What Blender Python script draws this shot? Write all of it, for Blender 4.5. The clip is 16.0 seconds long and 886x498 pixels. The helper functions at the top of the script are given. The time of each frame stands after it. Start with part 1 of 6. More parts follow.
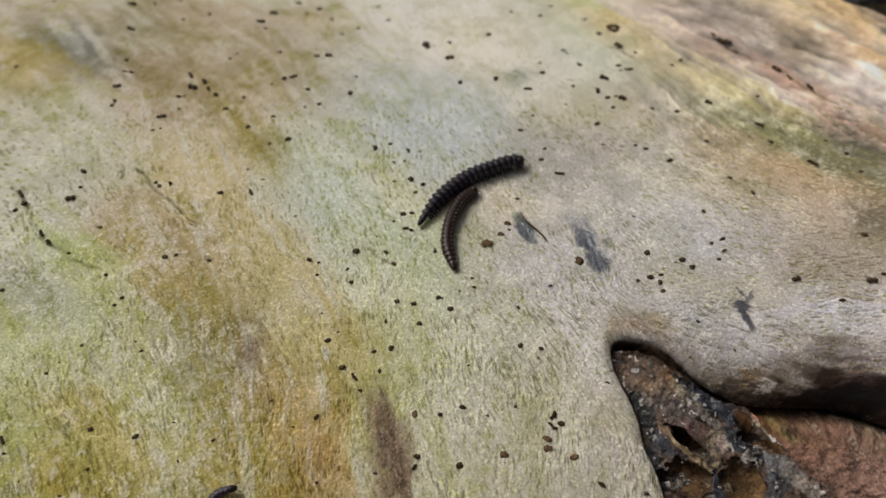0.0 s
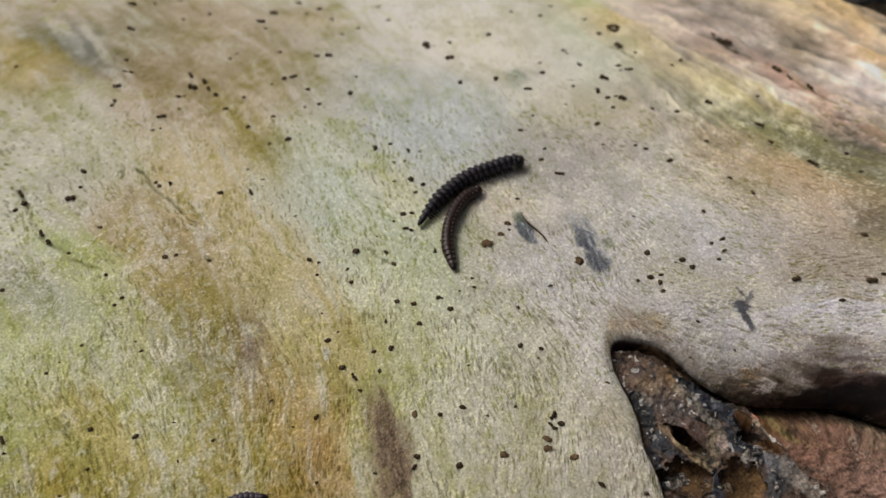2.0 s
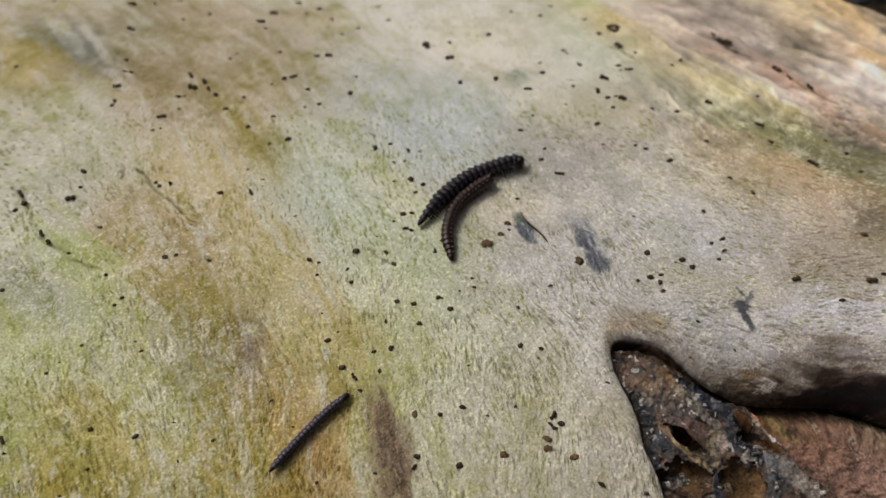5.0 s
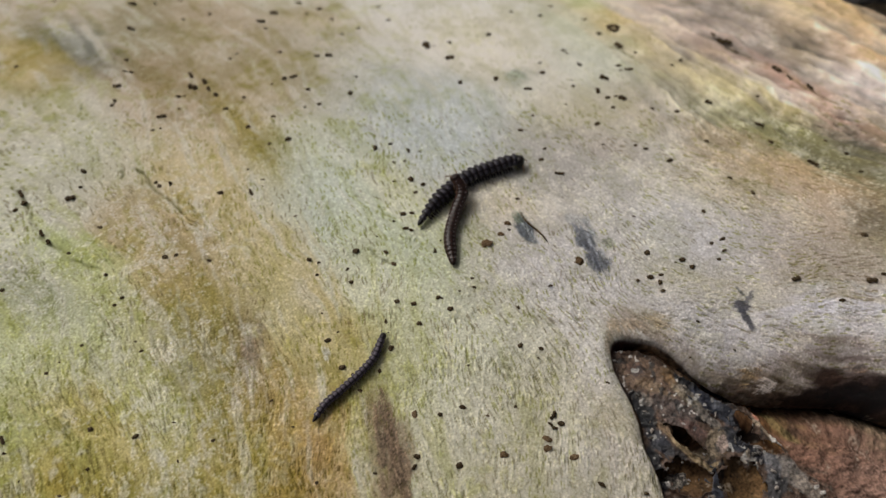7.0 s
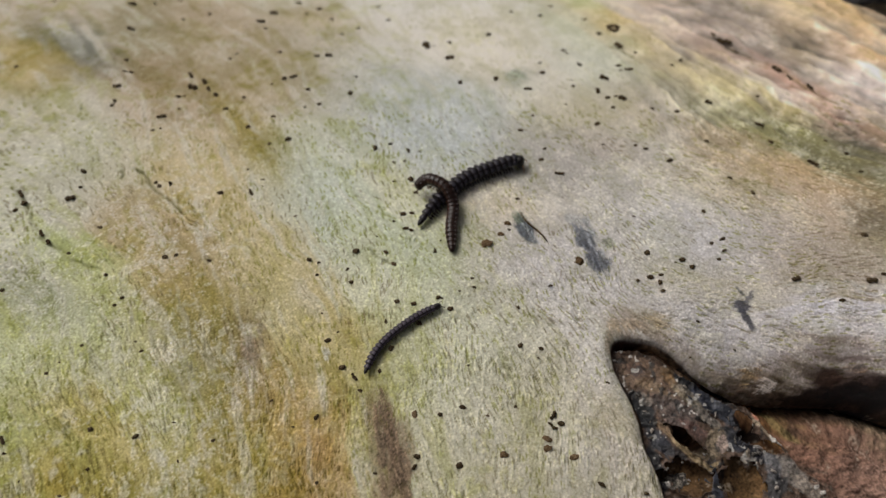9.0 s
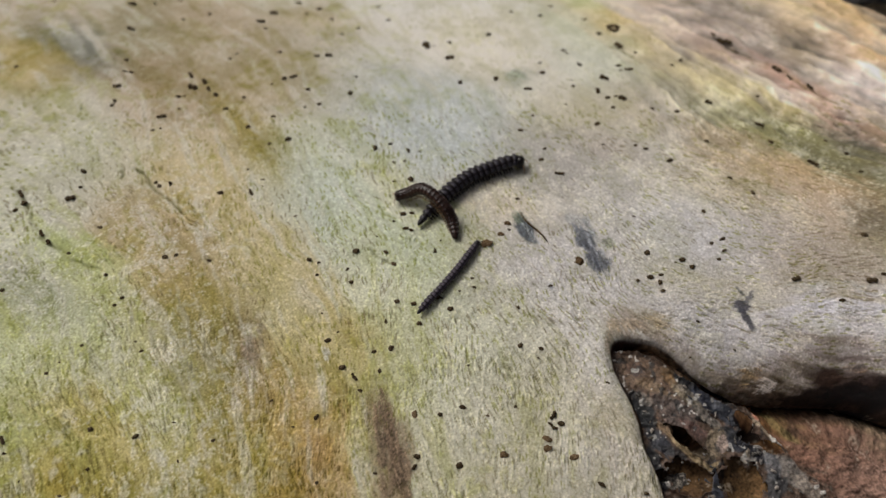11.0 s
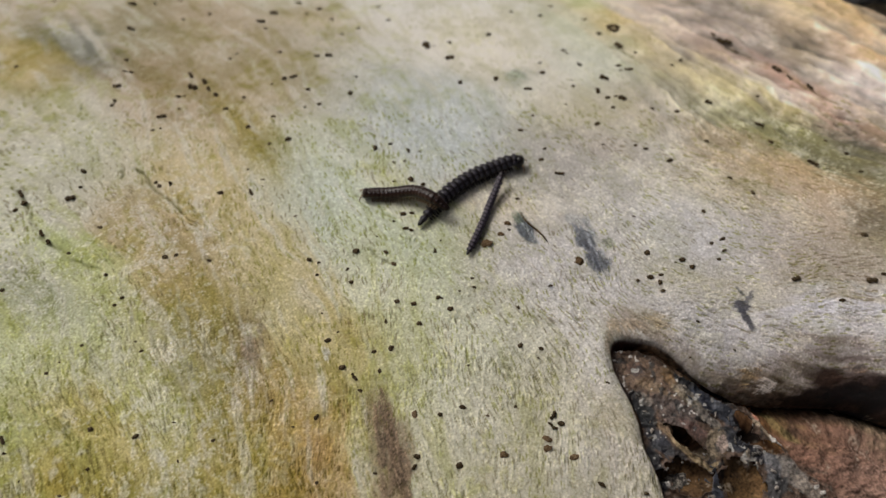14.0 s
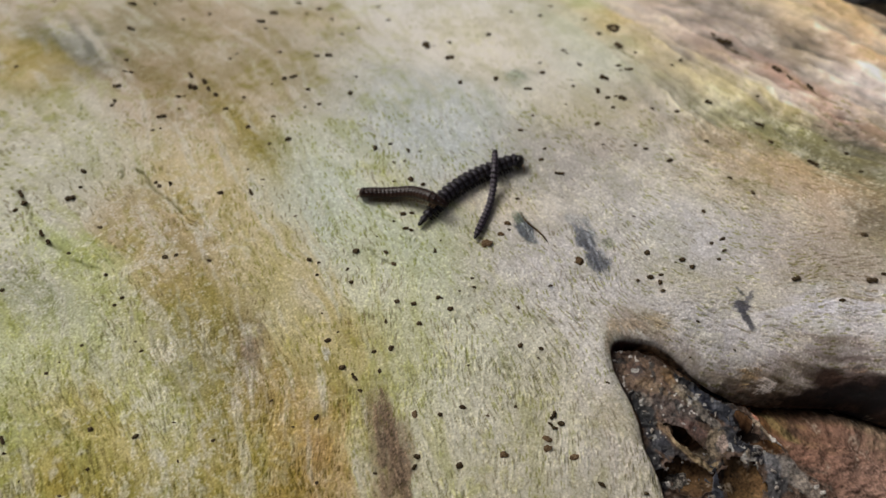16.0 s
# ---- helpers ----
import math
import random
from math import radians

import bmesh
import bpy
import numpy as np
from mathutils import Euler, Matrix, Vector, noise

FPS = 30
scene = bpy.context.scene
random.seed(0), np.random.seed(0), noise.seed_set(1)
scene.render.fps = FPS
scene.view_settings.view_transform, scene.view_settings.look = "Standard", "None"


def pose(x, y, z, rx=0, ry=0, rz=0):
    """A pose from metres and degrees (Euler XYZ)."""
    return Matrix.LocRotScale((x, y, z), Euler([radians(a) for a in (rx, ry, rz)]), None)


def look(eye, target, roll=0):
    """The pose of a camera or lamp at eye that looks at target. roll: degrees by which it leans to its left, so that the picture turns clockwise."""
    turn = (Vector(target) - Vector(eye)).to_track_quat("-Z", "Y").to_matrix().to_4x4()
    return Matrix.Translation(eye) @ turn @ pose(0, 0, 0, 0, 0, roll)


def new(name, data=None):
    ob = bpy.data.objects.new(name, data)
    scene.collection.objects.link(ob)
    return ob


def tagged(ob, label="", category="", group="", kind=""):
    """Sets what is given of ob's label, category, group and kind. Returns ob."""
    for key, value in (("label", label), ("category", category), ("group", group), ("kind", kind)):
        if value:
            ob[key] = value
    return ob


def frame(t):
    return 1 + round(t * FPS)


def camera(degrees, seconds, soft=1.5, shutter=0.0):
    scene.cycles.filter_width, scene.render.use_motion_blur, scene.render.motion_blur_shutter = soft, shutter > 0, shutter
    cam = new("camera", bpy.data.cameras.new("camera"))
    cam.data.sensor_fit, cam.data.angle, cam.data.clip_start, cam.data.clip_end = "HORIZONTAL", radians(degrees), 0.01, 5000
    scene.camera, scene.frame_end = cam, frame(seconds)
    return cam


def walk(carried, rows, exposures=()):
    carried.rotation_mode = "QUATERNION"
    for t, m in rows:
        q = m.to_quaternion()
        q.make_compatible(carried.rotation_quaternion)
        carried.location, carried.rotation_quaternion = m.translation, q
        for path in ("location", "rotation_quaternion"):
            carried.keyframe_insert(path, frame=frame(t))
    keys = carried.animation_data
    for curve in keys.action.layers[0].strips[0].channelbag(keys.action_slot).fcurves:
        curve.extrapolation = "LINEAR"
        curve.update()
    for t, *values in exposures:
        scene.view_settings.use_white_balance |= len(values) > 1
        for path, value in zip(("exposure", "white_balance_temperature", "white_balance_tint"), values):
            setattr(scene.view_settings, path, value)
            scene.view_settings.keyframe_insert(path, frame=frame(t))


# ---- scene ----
from math import cos, pi, sin

# ---- camera: it stands still above the log ----
cam = camera(62, 16.0, soft=1.3)
STAND = look((0.00000, -0.06914, 0.11065), (0, 0, 0))
cam.data.dof.use_dof, cam.data.dof.focus_distance, cam.data.dof.aperture_fstop = True, 0.118, 15.0
walk(cam, [(0.0, STAND), (16.0, STAND)], exposures=[(t, stops, 6370, 6) for t, stops in ((0.0, -0.61), (4.0, -0.61), (6.5, -0.64), (9.0, -0.635), (11.5, -0.62), (14.0, -0.605), (16.0, -0.60))])

# ---- light: soft daylight under an overcast sky, brighter from the far left ----
SUN_WAY = Vector((-0.62, 0.5, 0.85)).normalized()
world = bpy.data.worlds.new("world")
scene.world = world
world.use_nodes = True
sky = world.node_tree.nodes.new("ShaderNodeTexSky")
sky.sky_type, sky.sun_disc = "NISHITA", False
sky.sun_elevation, sky.sun_rotation = math.asin(SUN_WAY.z), math.atan2(SUN_WAY.x, SUN_WAY.y)
sky.air_density, sky.dust_density, sky.ozone_density = 0.15, 9.0, 0.3
world.node_tree.links.new(sky.outputs[0], world.node_tree.nodes["Background"].inputs[0])
world.node_tree.nodes["Background"].inputs[1].default_value = 0.102
lamp = bpy.data.lights.new("sun", "SUN")
lamp.energy, lamp.angle, lamp.color = 1.8, radians(24), (1.0, 0.98, 0.95)
sun = new("sun", lamp)
sun.matrix_world = look(SUN_WAY * 5, (0, 0, 0))


# ---- materials ----
def material(name, build, roughness=0.8):
    m = bpy.data.materials.new(name)
    m.use_nodes = True
    tree = m.node_tree
    shader = tree.nodes["Principled BSDF"]
    shader.inputs["Roughness"].default_value = roughness
    build(tree, shader)
    return m


def node(tree, kind, **values):
    n = tree.nodes.new(kind)
    for key, value in values.items():
        n.inputs[key].default_value = value
    return n


def noise_node(tree, scale, detail=4.0, roughness=0.6):
    n = node(tree, "ShaderNodeTexNoise", Scale=scale, Detail=detail, Roughness=roughness)
    where = tree.nodes.new("ShaderNodeTexCoord")
    tree.links.new(where.outputs["Object"], n.inputs["Vector"])
    return n


def ramp(tree, source, *stops):
    r = tree.nodes.new("ShaderNodeValToRGB")
    while len(r.color_ramp.elements) < len(stops):
        r.color_ramp.elements.new(0.5)
    for e, (at, colour) in zip(r.color_ramp.elements, stops):
        e.position, e.color = at, (*colour, 1)
    tree.links.new(source, r.inputs[0])
    return r.outputs[0]


def mixed(tree, a, b, factor, blend="MULTIPLY"):
    m = tree.nodes.new("ShaderNodeMix")
    m.data_type, m.blend_type = "RGBA", blend
    m.inputs[0].default_value = factor
    tree.links.new(a, m.inputs[6])
    tree.links.new(b, m.inputs[7])
    return m.outputs[2]


def bump(tree, shader, height, strength, distance):
    b = node(tree, "ShaderNodeBump", Strength=strength, Distance=distance)
    tree.links.new(height, b.inputs["Height"])
    tree.links.new(b.outputs[0], shader.inputs["Normal"])


def build_wood(tree, shader):
    a = tree.nodes.new("ShaderNodeAttribute")
    a.attribute_name = "wood_colour"
    fine = noise_node(tree, 2600, 3.0)
    shade = ramp(tree, fine.outputs["Fac"], (0.38, (0.82, 0.81, 0.76)), (0.5, (1.0, 1.0, 1.0)), (0.64, (1.09, 1.09, 1.08)))
    grained = mixed(tree, a.outputs["Color"], shade, 1.0)
    tree.links.new(a.outputs["Alpha"], grained.node.inputs[0])
    tree.links.new(grained, shader.inputs["Base Color"])
    bump(tree, shader, noise_node(tree, 1700, 5.0, 0.7).outputs["Fac"], 0.24, 0.00020)
    shader.inputs["Specular IOR Level"].default_value = 0.25


def build_speckled(stops, scale, rough_bump=0.0003, by_object=True, gloss=0.5):
    def build(tree, shader):
        n = noise_node(tree, scale, 5.0, 0.7)
        colour = ramp(tree, n.outputs["Fac"], *stops)
        if by_object:
            info = tree.nodes.new("ShaderNodeObjectInfo")
            colour = mixed(tree, colour, ramp(tree, info.outputs["Random"], (0.0, (0.7, 0.66, 0.6)), (1.0, (1.25, 1.25, 1.3))), 1.0)
        tree.links.new(colour, shader.inputs["Base Color"])
        shader.inputs["Specular IOR Level"].default_value = gloss
        bump(tree, shader, noise_node(tree, scale * 1.7, 4.0).outputs["Fac"], 0.6, rough_bump)
    return build


WOOD = material("weathered_wood", build_wood, 0.85)
GROUND = material("leaf_litter", build_speckled(((0.3, (0.012, 0.009, 0.006)), (0.55, (0.05, 0.034, 0.02)), (0.75, (0.11, 0.08, 0.045))), 18, 0.02, False), 0.95)
DROPPING = material("dark_dropping", build_speckled(((0.38, (0.018, 0.012, 0.007)), (0.50, (0.07, 0.048, 0.025)), (0.62, (0.22, 0.16, 0.09))), 2200, 0.0004, True, 0.15), 0.9)
BROWN_GRAIN = material("brown_grain", build_speckled(((0.36, (0.05, 0.03, 0.015)), (0.48, (0.16, 0.10, 0.052)), (0.62, (0.40, 0.29, 0.17))), 2000, 0.0004, True, 0.15), 0.9)
CRUST_DARK = material("black_crust", build_speckled(((0.36, (0.008, 0.008, 0.010)), (0.52, (0.028, 0.031, 0.040)), (0.61, (0.085, 0.092, 0.110)), (0.66, (0.42, 0.41, 0.40))), 800, 0.0003), 0.36)
CRUST_GREY = material("grey_crust", build_speckled(((0.38, (0.02, 0.018, 0.018)), (0.48, (0.09, 0.083, 0.078)), (0.55, (0.26, 0.24, 0.21)), (0.62, (0.6, 0.57, 0.53))), 1200, 0.0007), 0.6)



def build_skin(tree, shader):
    a = tree.nodes.new("ShaderNodeAttribute")
    a.attribute_name = "skin_colour"
    shade = ramp(tree, noise_node(tree, 2400, 4.0).outputs["Fac"], (0.34, (0.55, 0.55, 0.55)), (0.5, (1.0, 1.0, 1.0)), (0.68, (1.5, 1.48, 1.45)))
    tree.links.new(mixed(tree, a.outputs["Color"], shade, 1.0), shader.inputs["Base Color"])
    rough = ramp(tree, noise_node(tree, 700, 4.0).outputs["Fac"], (0.35, (0.30, 0.30, 0.30)), (0.65, (0.75, 0.75, 0.75)))
    tree.links.new(rough, shader.inputs["Roughness"])
    bump(tree, shader, noise_node(tree, 1500, 5.0, 0.7).outputs["Fac"], 0.7, 0.0004)


BARK_SKIN = material("dead_bark_skin", build_skin, 0.5)
PALE_FLAKE = material("pale_flake", build_speckled(((0.3, (0.12, 0.1, 0.08)), (0.5, (0.34, 0.3, 0.25)), (0.8, (0.62, 0.58, 0.52))), 900), 0.8)


def build_cuticle(dark, light):
    def build(tree, shader):
        n = noise_node(tree, 1400, 3.0)
        tree.links.new(ramp(tree, n.outputs["Fac"], (0.35, dark), (0.75, light)), shader.inputs["Base Color"])
        shader.inputs["Specular IOR Level"].default_value = 0.32
        bump(tree, shader, noise_node(tree, 3000, 3.0).outputs["Fac"], 0.35, 0.0001)
    return build


BLACK_CUTICLE = material("black_cuticle", build_cuticle((0.005, 0.0035, 0.004), (0.016, 0.010, 0.011)), 0.34)
# highlight of the black back, painted into its plates; the flanks stay darker
BLACK_PLATE_SHEEN = material("blue_black_back_sheen", build_cuticle((0.018, 0.016, 0.022), (0.080, 0.072, 0.092)), 0.30)
VIOLET_CUTICLE = material("violet_black_cuticle", build_cuticle((0.007, 0.005, 0.007), (0.020, 0.013, 0.017)), 0.38)
VIOLET_PLATE = material("violet_grey_back_plate", build_cuticle((0.040, 0.032, 0.046), (0.130, 0.108, 0.140)), 0.34)
# glints on the keel edges, painted as a lighter blue-grey
KEEL_GLINT = material("blue_grey_keel_glint", build_cuticle((0.035, 0.034, 0.045), (0.15, 0.145, 0.18)), 0.26)
BROWN_CUTICLE = material("brown_cuticle", build_cuticle((0.012, 0.005, 0.0035), (0.040, 0.016, 0.010)), 0.34)
BROWN_PLATE = material("red_brown_back_plate", build_cuticle((0.013, 0.0055, 0.004), (0.046, 0.019, 0.012)), 0.36)
PALE_SPOT = material("pale_spot", build_cuticle((0.08, 0.065, 0.07), (0.30, 0.26, 0.27)), 0.35)
PALE_LEG = material("pale_amber_leg", build_cuticle((0.16, 0.1, 0.055), (0.42, 0.3, 0.19)), 0.4)
LEG = material("amber_leg", build_cuticle((0.02, 0.012, 0.008), (0.06, 0.036, 0.022)), 0.4)

# ---- the shape of the log: a trunk lying along x, its crown line at z = 0 ----
# u runs along the trunk, w round it from the crown, h is the relief above the trunk's radius; metres
RADIUS = 0.35
lattice = np.random.RandomState(7).rand(256, 256).astype(np.float32)


def smooth(a, b, x):
    t = np.clip((x - a) / (b - a), 0, 1)
    return t * t * (3 - 2 * t)


def value_noise(x, y):
    """Smooth noise from 0 to 1 with one feature to the unit."""
    x, y = np.asarray(x, np.float32), np.asarray(y, np.float32)
    i, j = np.floor(x), np.floor(y)
    f, g = x - i, y - j
    i, j = i.astype(np.int32) & 255, j.astype(np.int32) & 255
    f, g = f * f * (3 - 2 * f), g * g * (3 - 2 * g)
    i1, j1 = (i + 1) & 255, (j + 1) & 255
    a, b, c, d = lattice[i, j], lattice[i1, j], lattice[i, j1], lattice[i1, j1]
    return (a * (1 - f) + b * f) * (1 - g) + (c * (1 - f) + d * f) * g


def fbm(x, y, size, seed, octaves=4):
    """Layered noise, about -1 to 1, whose largest features are size metres across."""
    out, gain, total = 0, 1.0, 0
    for k in range(octaves):
        s = 2.0 ** k / size
        out = out + gain * (value_noise(x * s + 17.3 * seed + 5 * k, y * s + 9.1 * seed - 3 * k) * 2 - 1)
        total += gain
        gain *= 0.55
    return out / total


def outline_distance(u, w, corners):
    """Distance to a closed outline, positive inside it, and the way towards its nearest edge."""
    u, w = np.asarray(u, float), np.asarray(w, float)
    best, gu, gw = np.full(u.shape, 9.0), np.zeros(u.shape), np.zeros(u.shape)
    inside = np.zeros(u.shape, bool)
    for (ax, ay), (bx, by) in zip(corners, corners[1:] + corners[:1]):
        ex, ey = bx - ax, by - ay
        t = np.clip(((u - ax) * ex + (w - ay) * ey) / (ex * ex + ey * ey), 0, 1)
        du, dw = ax + t * ex - u, ay + t * ey - w
        d = np.hypot(du, dw)
        near = d < best
        best, gu, gw = np.where(near, d, best), np.where(near, du, gu), np.where(near, dw, gw)
        cross = (ay > w) != (by > w)
        inside ^= cross & (u < ax + (w - ay) / ((by - ay) or 1e-12) * ex)
    return np.where(inside, best, -best), gu / np.maximum(best, 1e-9), gw / np.maximum(best, 1e-9)


def rounded(corners, times=2):
    for _ in range(times):
        corners = [q for a, b in zip(corners, corners[1:] + corners[:1])
                   for q in ((a[0] * 0.75 + b[0] * 0.25, a[1] * 0.75 + b[1] * 0.25), (a[0] * 0.25 + b[0] * 0.75, a[1] * 0.25 + b[1] * 0.75))]
    return corners


def relief(u, w):
    """Broad relief of the barkless wood, without the hollow."""
    h = 0.0011 * fbm(u, w, 0.06, 1, 2) + 0.00025 * fbm(u, w, 0.012, 2, 3)
    return h


def place(u, w, h):
    """The point of space at h above the trunk."""
    a = w / RADIUS
    return np.stack([u, (RADIUS + h) * np.sin(a), (RADIUS + h) * np.cos(a) - RADIUS], -1)


# outline of the hollow where a branch has rotted out, in millimetres of u and w
HOLLOW = rounded([(u / 1000, w / 1000) for u, w in (
    (27.19, -18.59), (28.29, -17.02), (30.75, -16.9), (34.36, -17.5), (36.91, -19.2), (39.91, -21.5),
    (43.74, -24.3), (48.47, -25.91), (53.28, -26.47), (58.52, -26.25), (63.65, -26.58), (68.59, -27.27),
    (73.18, -29.26), (83.56, -32.83), (93.27, -43.93), (79.51, -62.38), (47.62, -65.8), (37.01, -53.09),
    (33.24, -43.88), (32.34, -39.44), (30.92, -34.83), (30.05, -30.47), (28.69, -25.96), (27.41, -21.77))], 2)
PITS = (
    (38.33, -38.31, 3.79, 2.31, -12, 0.0012),
    (46.96, -39.35, 3.37, 3.08, 0, 0.0012),
    (49.63, -32.42, 1.7, 0.88, -24, 0.003),
    (39.42, -33.24, 3.01, 0.97, -41, 0.0035),
    (30.9, -19.14, 2.2, 2.9, -87, 0.002),
    (66.3, -29.49, 4.4, 0.8, -11, 0.001),
    (34.51, -39.03, 1.7, 1.3, -42, 0.002),
)
TRENCH = [(u / 1000, w / 1000) for u, w in ((100.35, 83.61), (109.97, 73.64))]


LIP = 0.0058


def floor_depth(u, w, d):
    """Depth of the rotten floor; it is deepest under the upper lip."""
    depth = 0.0034 + 0.0022 * smooth(0.034, 0.05, u) + 0.0012 * fbm(u, w, 0.007, 12, 4) + 0.0009 * np.abs(fbm(u, w, 0.004, 13, 3)) + 0.0004 * fbm(u, w, 0.0016, 14, 2)
    depth = depth + 0.0042 * np.exp(-np.maximum(d, 0) / 0.0055) * smooth(0.045, 0.055, u)
    for pu, pw, length, width, turn, deep in PITS:
        c, s = cos(radians(turn)), sin(radians(turn))
        a, b = (u * 1000 - pu) * c + (w * 1000 - pw) * s, (w * 1000 - pw) * c - (u * 1000 - pu) * s
        depth = depth + deep * np.exp(-((a / length) ** 2 + (b / width) ** 2) ** 2)
    return depth


def hollow_shape(u, w):
    """Relief of the hollow, its depth inside, and the sideways shift of its undercut upper wall."""
    d, gu, gw = outline_distance(u, w, HOLLOW)
    gu, gw = np.where(d > 0, gu, -gu), np.where(d > 0, gw, -gw)
    d = d + 0.0005 * fbm(u, w, 0.005, 11, 3)
    along = smooth(0.034, 0.05, u)
    upper_out = smooth(0.25, 0.85, gw) * along
    upper_in = smooth(0.3, 0.9, gw) * smooth(0.028, 0.034, u)
    near = np.clip((d + 0.012) / 0.012, 0, 1)
    lip = LIP * near ** 2.1 * upper_out + 0.0006 * np.clip((d + 0.0016) / 0.0016, 0, 1) ** 2
    floor = floor_depth(u, w, d)
    fall = smooth(0, 0.0018, d)
    crevice = 0.0026 * upper_in * np.exp(-((d - 0.0024) / 0.0018) ** 2) * (d > 0)
    depth = np.where(d > 0, lip + (floor - lip) * fall + crevice, lip)
    shift = np.where(d > 0, 0.0030 * upper_in * smooth(0, 0.0024, d) * (1 - smooth(0.0024, 0.007, d)), 0)
    return -depth, smooth(0.0, 0.0006, d), shift * gu, shift * gw


def trench_shape(u, w):
    (au, aw), (bu, bw) = TRENCH
    ex, ey = bu - au, bw - aw
    t = np.clip(((u - au) * ex + (w - aw) * ey) / (ex * ex + ey * ey), 0, 3)
    d = np.hypot(u - au - t * ex, w - aw - t * ey)
    return -0.004 * np.exp(-(d / 0.0045) ** 2) * smooth(-0.1, 0.2, t)


def height_at(u, w):
    u, w = np.asarray(u, float), np.asarray(w, float)
    return relief(u, w) + hollow_shape(u, w)[0]


def linear(rgb):
    return np.array([c / 12.92 if c <= 0.04045 else ((c + 0.055) / 1.055) ** 2.4 for c in (v / 255 for v in rgb)])


# ---- the log ----
STEP = 0.00014
half_u, fine_w = [0.0], [-0.050]
while half_u[-1] < 0.113:
    half_u.append(half_u[-1] + STEP * (1 + smooth(0.068, 0.085, half_u[-1])))
while fine_w[-1] < 0.084:
    fine_w.append(fine_w[-1] + STEP * (1 + smooth(0.015, 0.040, fine_w[-1])))
fine_u, fine_w = np.array([-u for u in half_u[:0:-1]] + half_u), np.array(fine_w)
out = np.geomspace(0.0006, 1.0, 26)
us = np.concatenate([fine_u[0] - out[::-1] * 0.5, fine_u, fine_u[-1] + out * 0.75])
ws = np.concatenate([fine_w[0] - out[::-1] * (pi * RADIUS + fine_w[0]), fine_w, fine_w[-1] + out * (pi * RADIUS - fine_w[-1])])
U, W = (grid.astype(np.float32) for grid in np.meshgrid(us, ws, indexing="ij"))

# which way the fibres run: u and w in millimetres, degrees from the trunk's axis
FIBRES = (
    (-74.44, 4.5, -47),
    (-58.89, -17.42, -55),
    (-52.18, 18.31, -53),
    (-34.56, -26.73, -69),
    (-19.74, -32.13, -81),
    (-9.04, -35.59, -82),
    (-14.43, -0.61, -66),
    (7.61, 34.19, -54),
    (-10.7, 58.42, -54),
    (15.19, -22.11, -70),
    (18.73, -35.64, -88),
    (25.56, -0.02, -69),
    (42.34, 4.76, -38),
    (61.07, 41.02, -51),
    (71.56, 17.99, -33),
    (63.9, -9.22, 5),
    (47.86, -21.56, -14),
    (66.2, -20.88, 0),
    (44.76, -9.16, -20),
    (-78.33, 52.18, -45),
    (91.84, 61.31, -56),
)
fx, fy, total = np.zeros(U.shape), np.zeros(U.shape), np.zeros(U.shape)
for u0, w0, turn in FIBRES:
    k = 1 / ((U * 1000 - u0) ** 2 + (W * 1000 - w0) ** 2 + 60) ** 1.5
    fx, fy, total = fx + k * cos(radians(2 * turn)), fy + k * sin(radians(2 * turn)), total + k
fibre_angle = 0.5 * np.arctan2(fy, fx) + 0.35 * fbm(U, W, 0.01, 21, 2) + (0.75 - 0.5 * smooth(0.0, -0.03, W)) * fbm(U, W, 0.0022, 22, 3)


def fibres(grain, reach, stride=1):
    """Noise drawn out along the fibres by reach steps each way, with mean 0 and deviation 1."""
    grain = grain.astype(np.float32)
    du = (stride * np.cos(fibre_angle) * STEP / np.gradient(us)[:, None]).astype(np.float32)
    dw = (stride * np.sin(fibre_angle) * STEP / np.gradient(ws)[None, :]).astype(np.float32)
    i0, j0 = np.meshgrid(np.arange(U.shape[0], dtype=np.float32), np.arange(U.shape[1], dtype=np.float32), indexing="ij")
    result = grain.copy()
    for sign in (-1, 1):
        i, j = i0.copy(), j0.copy()
        a, b = i0.astype(np.int32), j0.astype(np.int32)
        for k in range(reach):
            i, j = i + sign * du[a, b], j + sign * dw[a, b]
            a, b = np.clip((i + 0.5).astype(np.int32), 0, U.shape[0] - 1), np.clip((j + 0.5).astype(np.int32), 0, U.shape[1] - 1)
            result += grain[a, b] * (1 - (k + 1) / (reach + 1))
    return (result - result.mean()) / result.std()


rand = np.random.RandomState(3)
white = rand.randn(*U.shape)
thick = rand.randn(*U.shape)
for axis in (0, 1):
    for _ in range(3):
        thick = (np.roll(thick, 1, axis) + 2 * thick + np.roll(thick, -1, axis)) / 4
soft = white.copy()
for axis in (0, 1):
    soft = (np.roll(soft, 1, axis) + 2 * soft + np.roll(soft, -1, axis)) / 4
granule = soft / soft.std()


def sparse(share):
    """Scattered seeds about two steps wide."""
    seeds = (rand.rand(*U.shape) < share).astype(np.float32)
    return seeds + 0.6 * (np.roll(seeds, 1, 0) + np.roll(seeds, 1, 1)) + 0.4 * np.roll(np.roll(seeds, 1, 0), 1, 1)


fine_fibre, broad_fibre, stroke, hair = fibres(white, 4), fibres(thick, 8), fibres(sparse(0.011), 4), fibres(sparse(0.006), 6)
broad = rand.randn(*U.shape)
for axis in (0, 1):
    for _ in range(18):
        broad = (np.roll(broad, 1, axis) + 2 * broad + np.roll(broad, -1, axis)) / 4
streak = fibres(broad, 18, 3)
patchy = 0.22 + 0.95 * smooth(-0.5, 0.6, fbm(U, W, 0.005, 23, 3))
calm = 1 - 0.4 * smooth(0.008, 0.030, W - 0.15 * U) - 0.35 * smooth(0.025, 0.045, W)
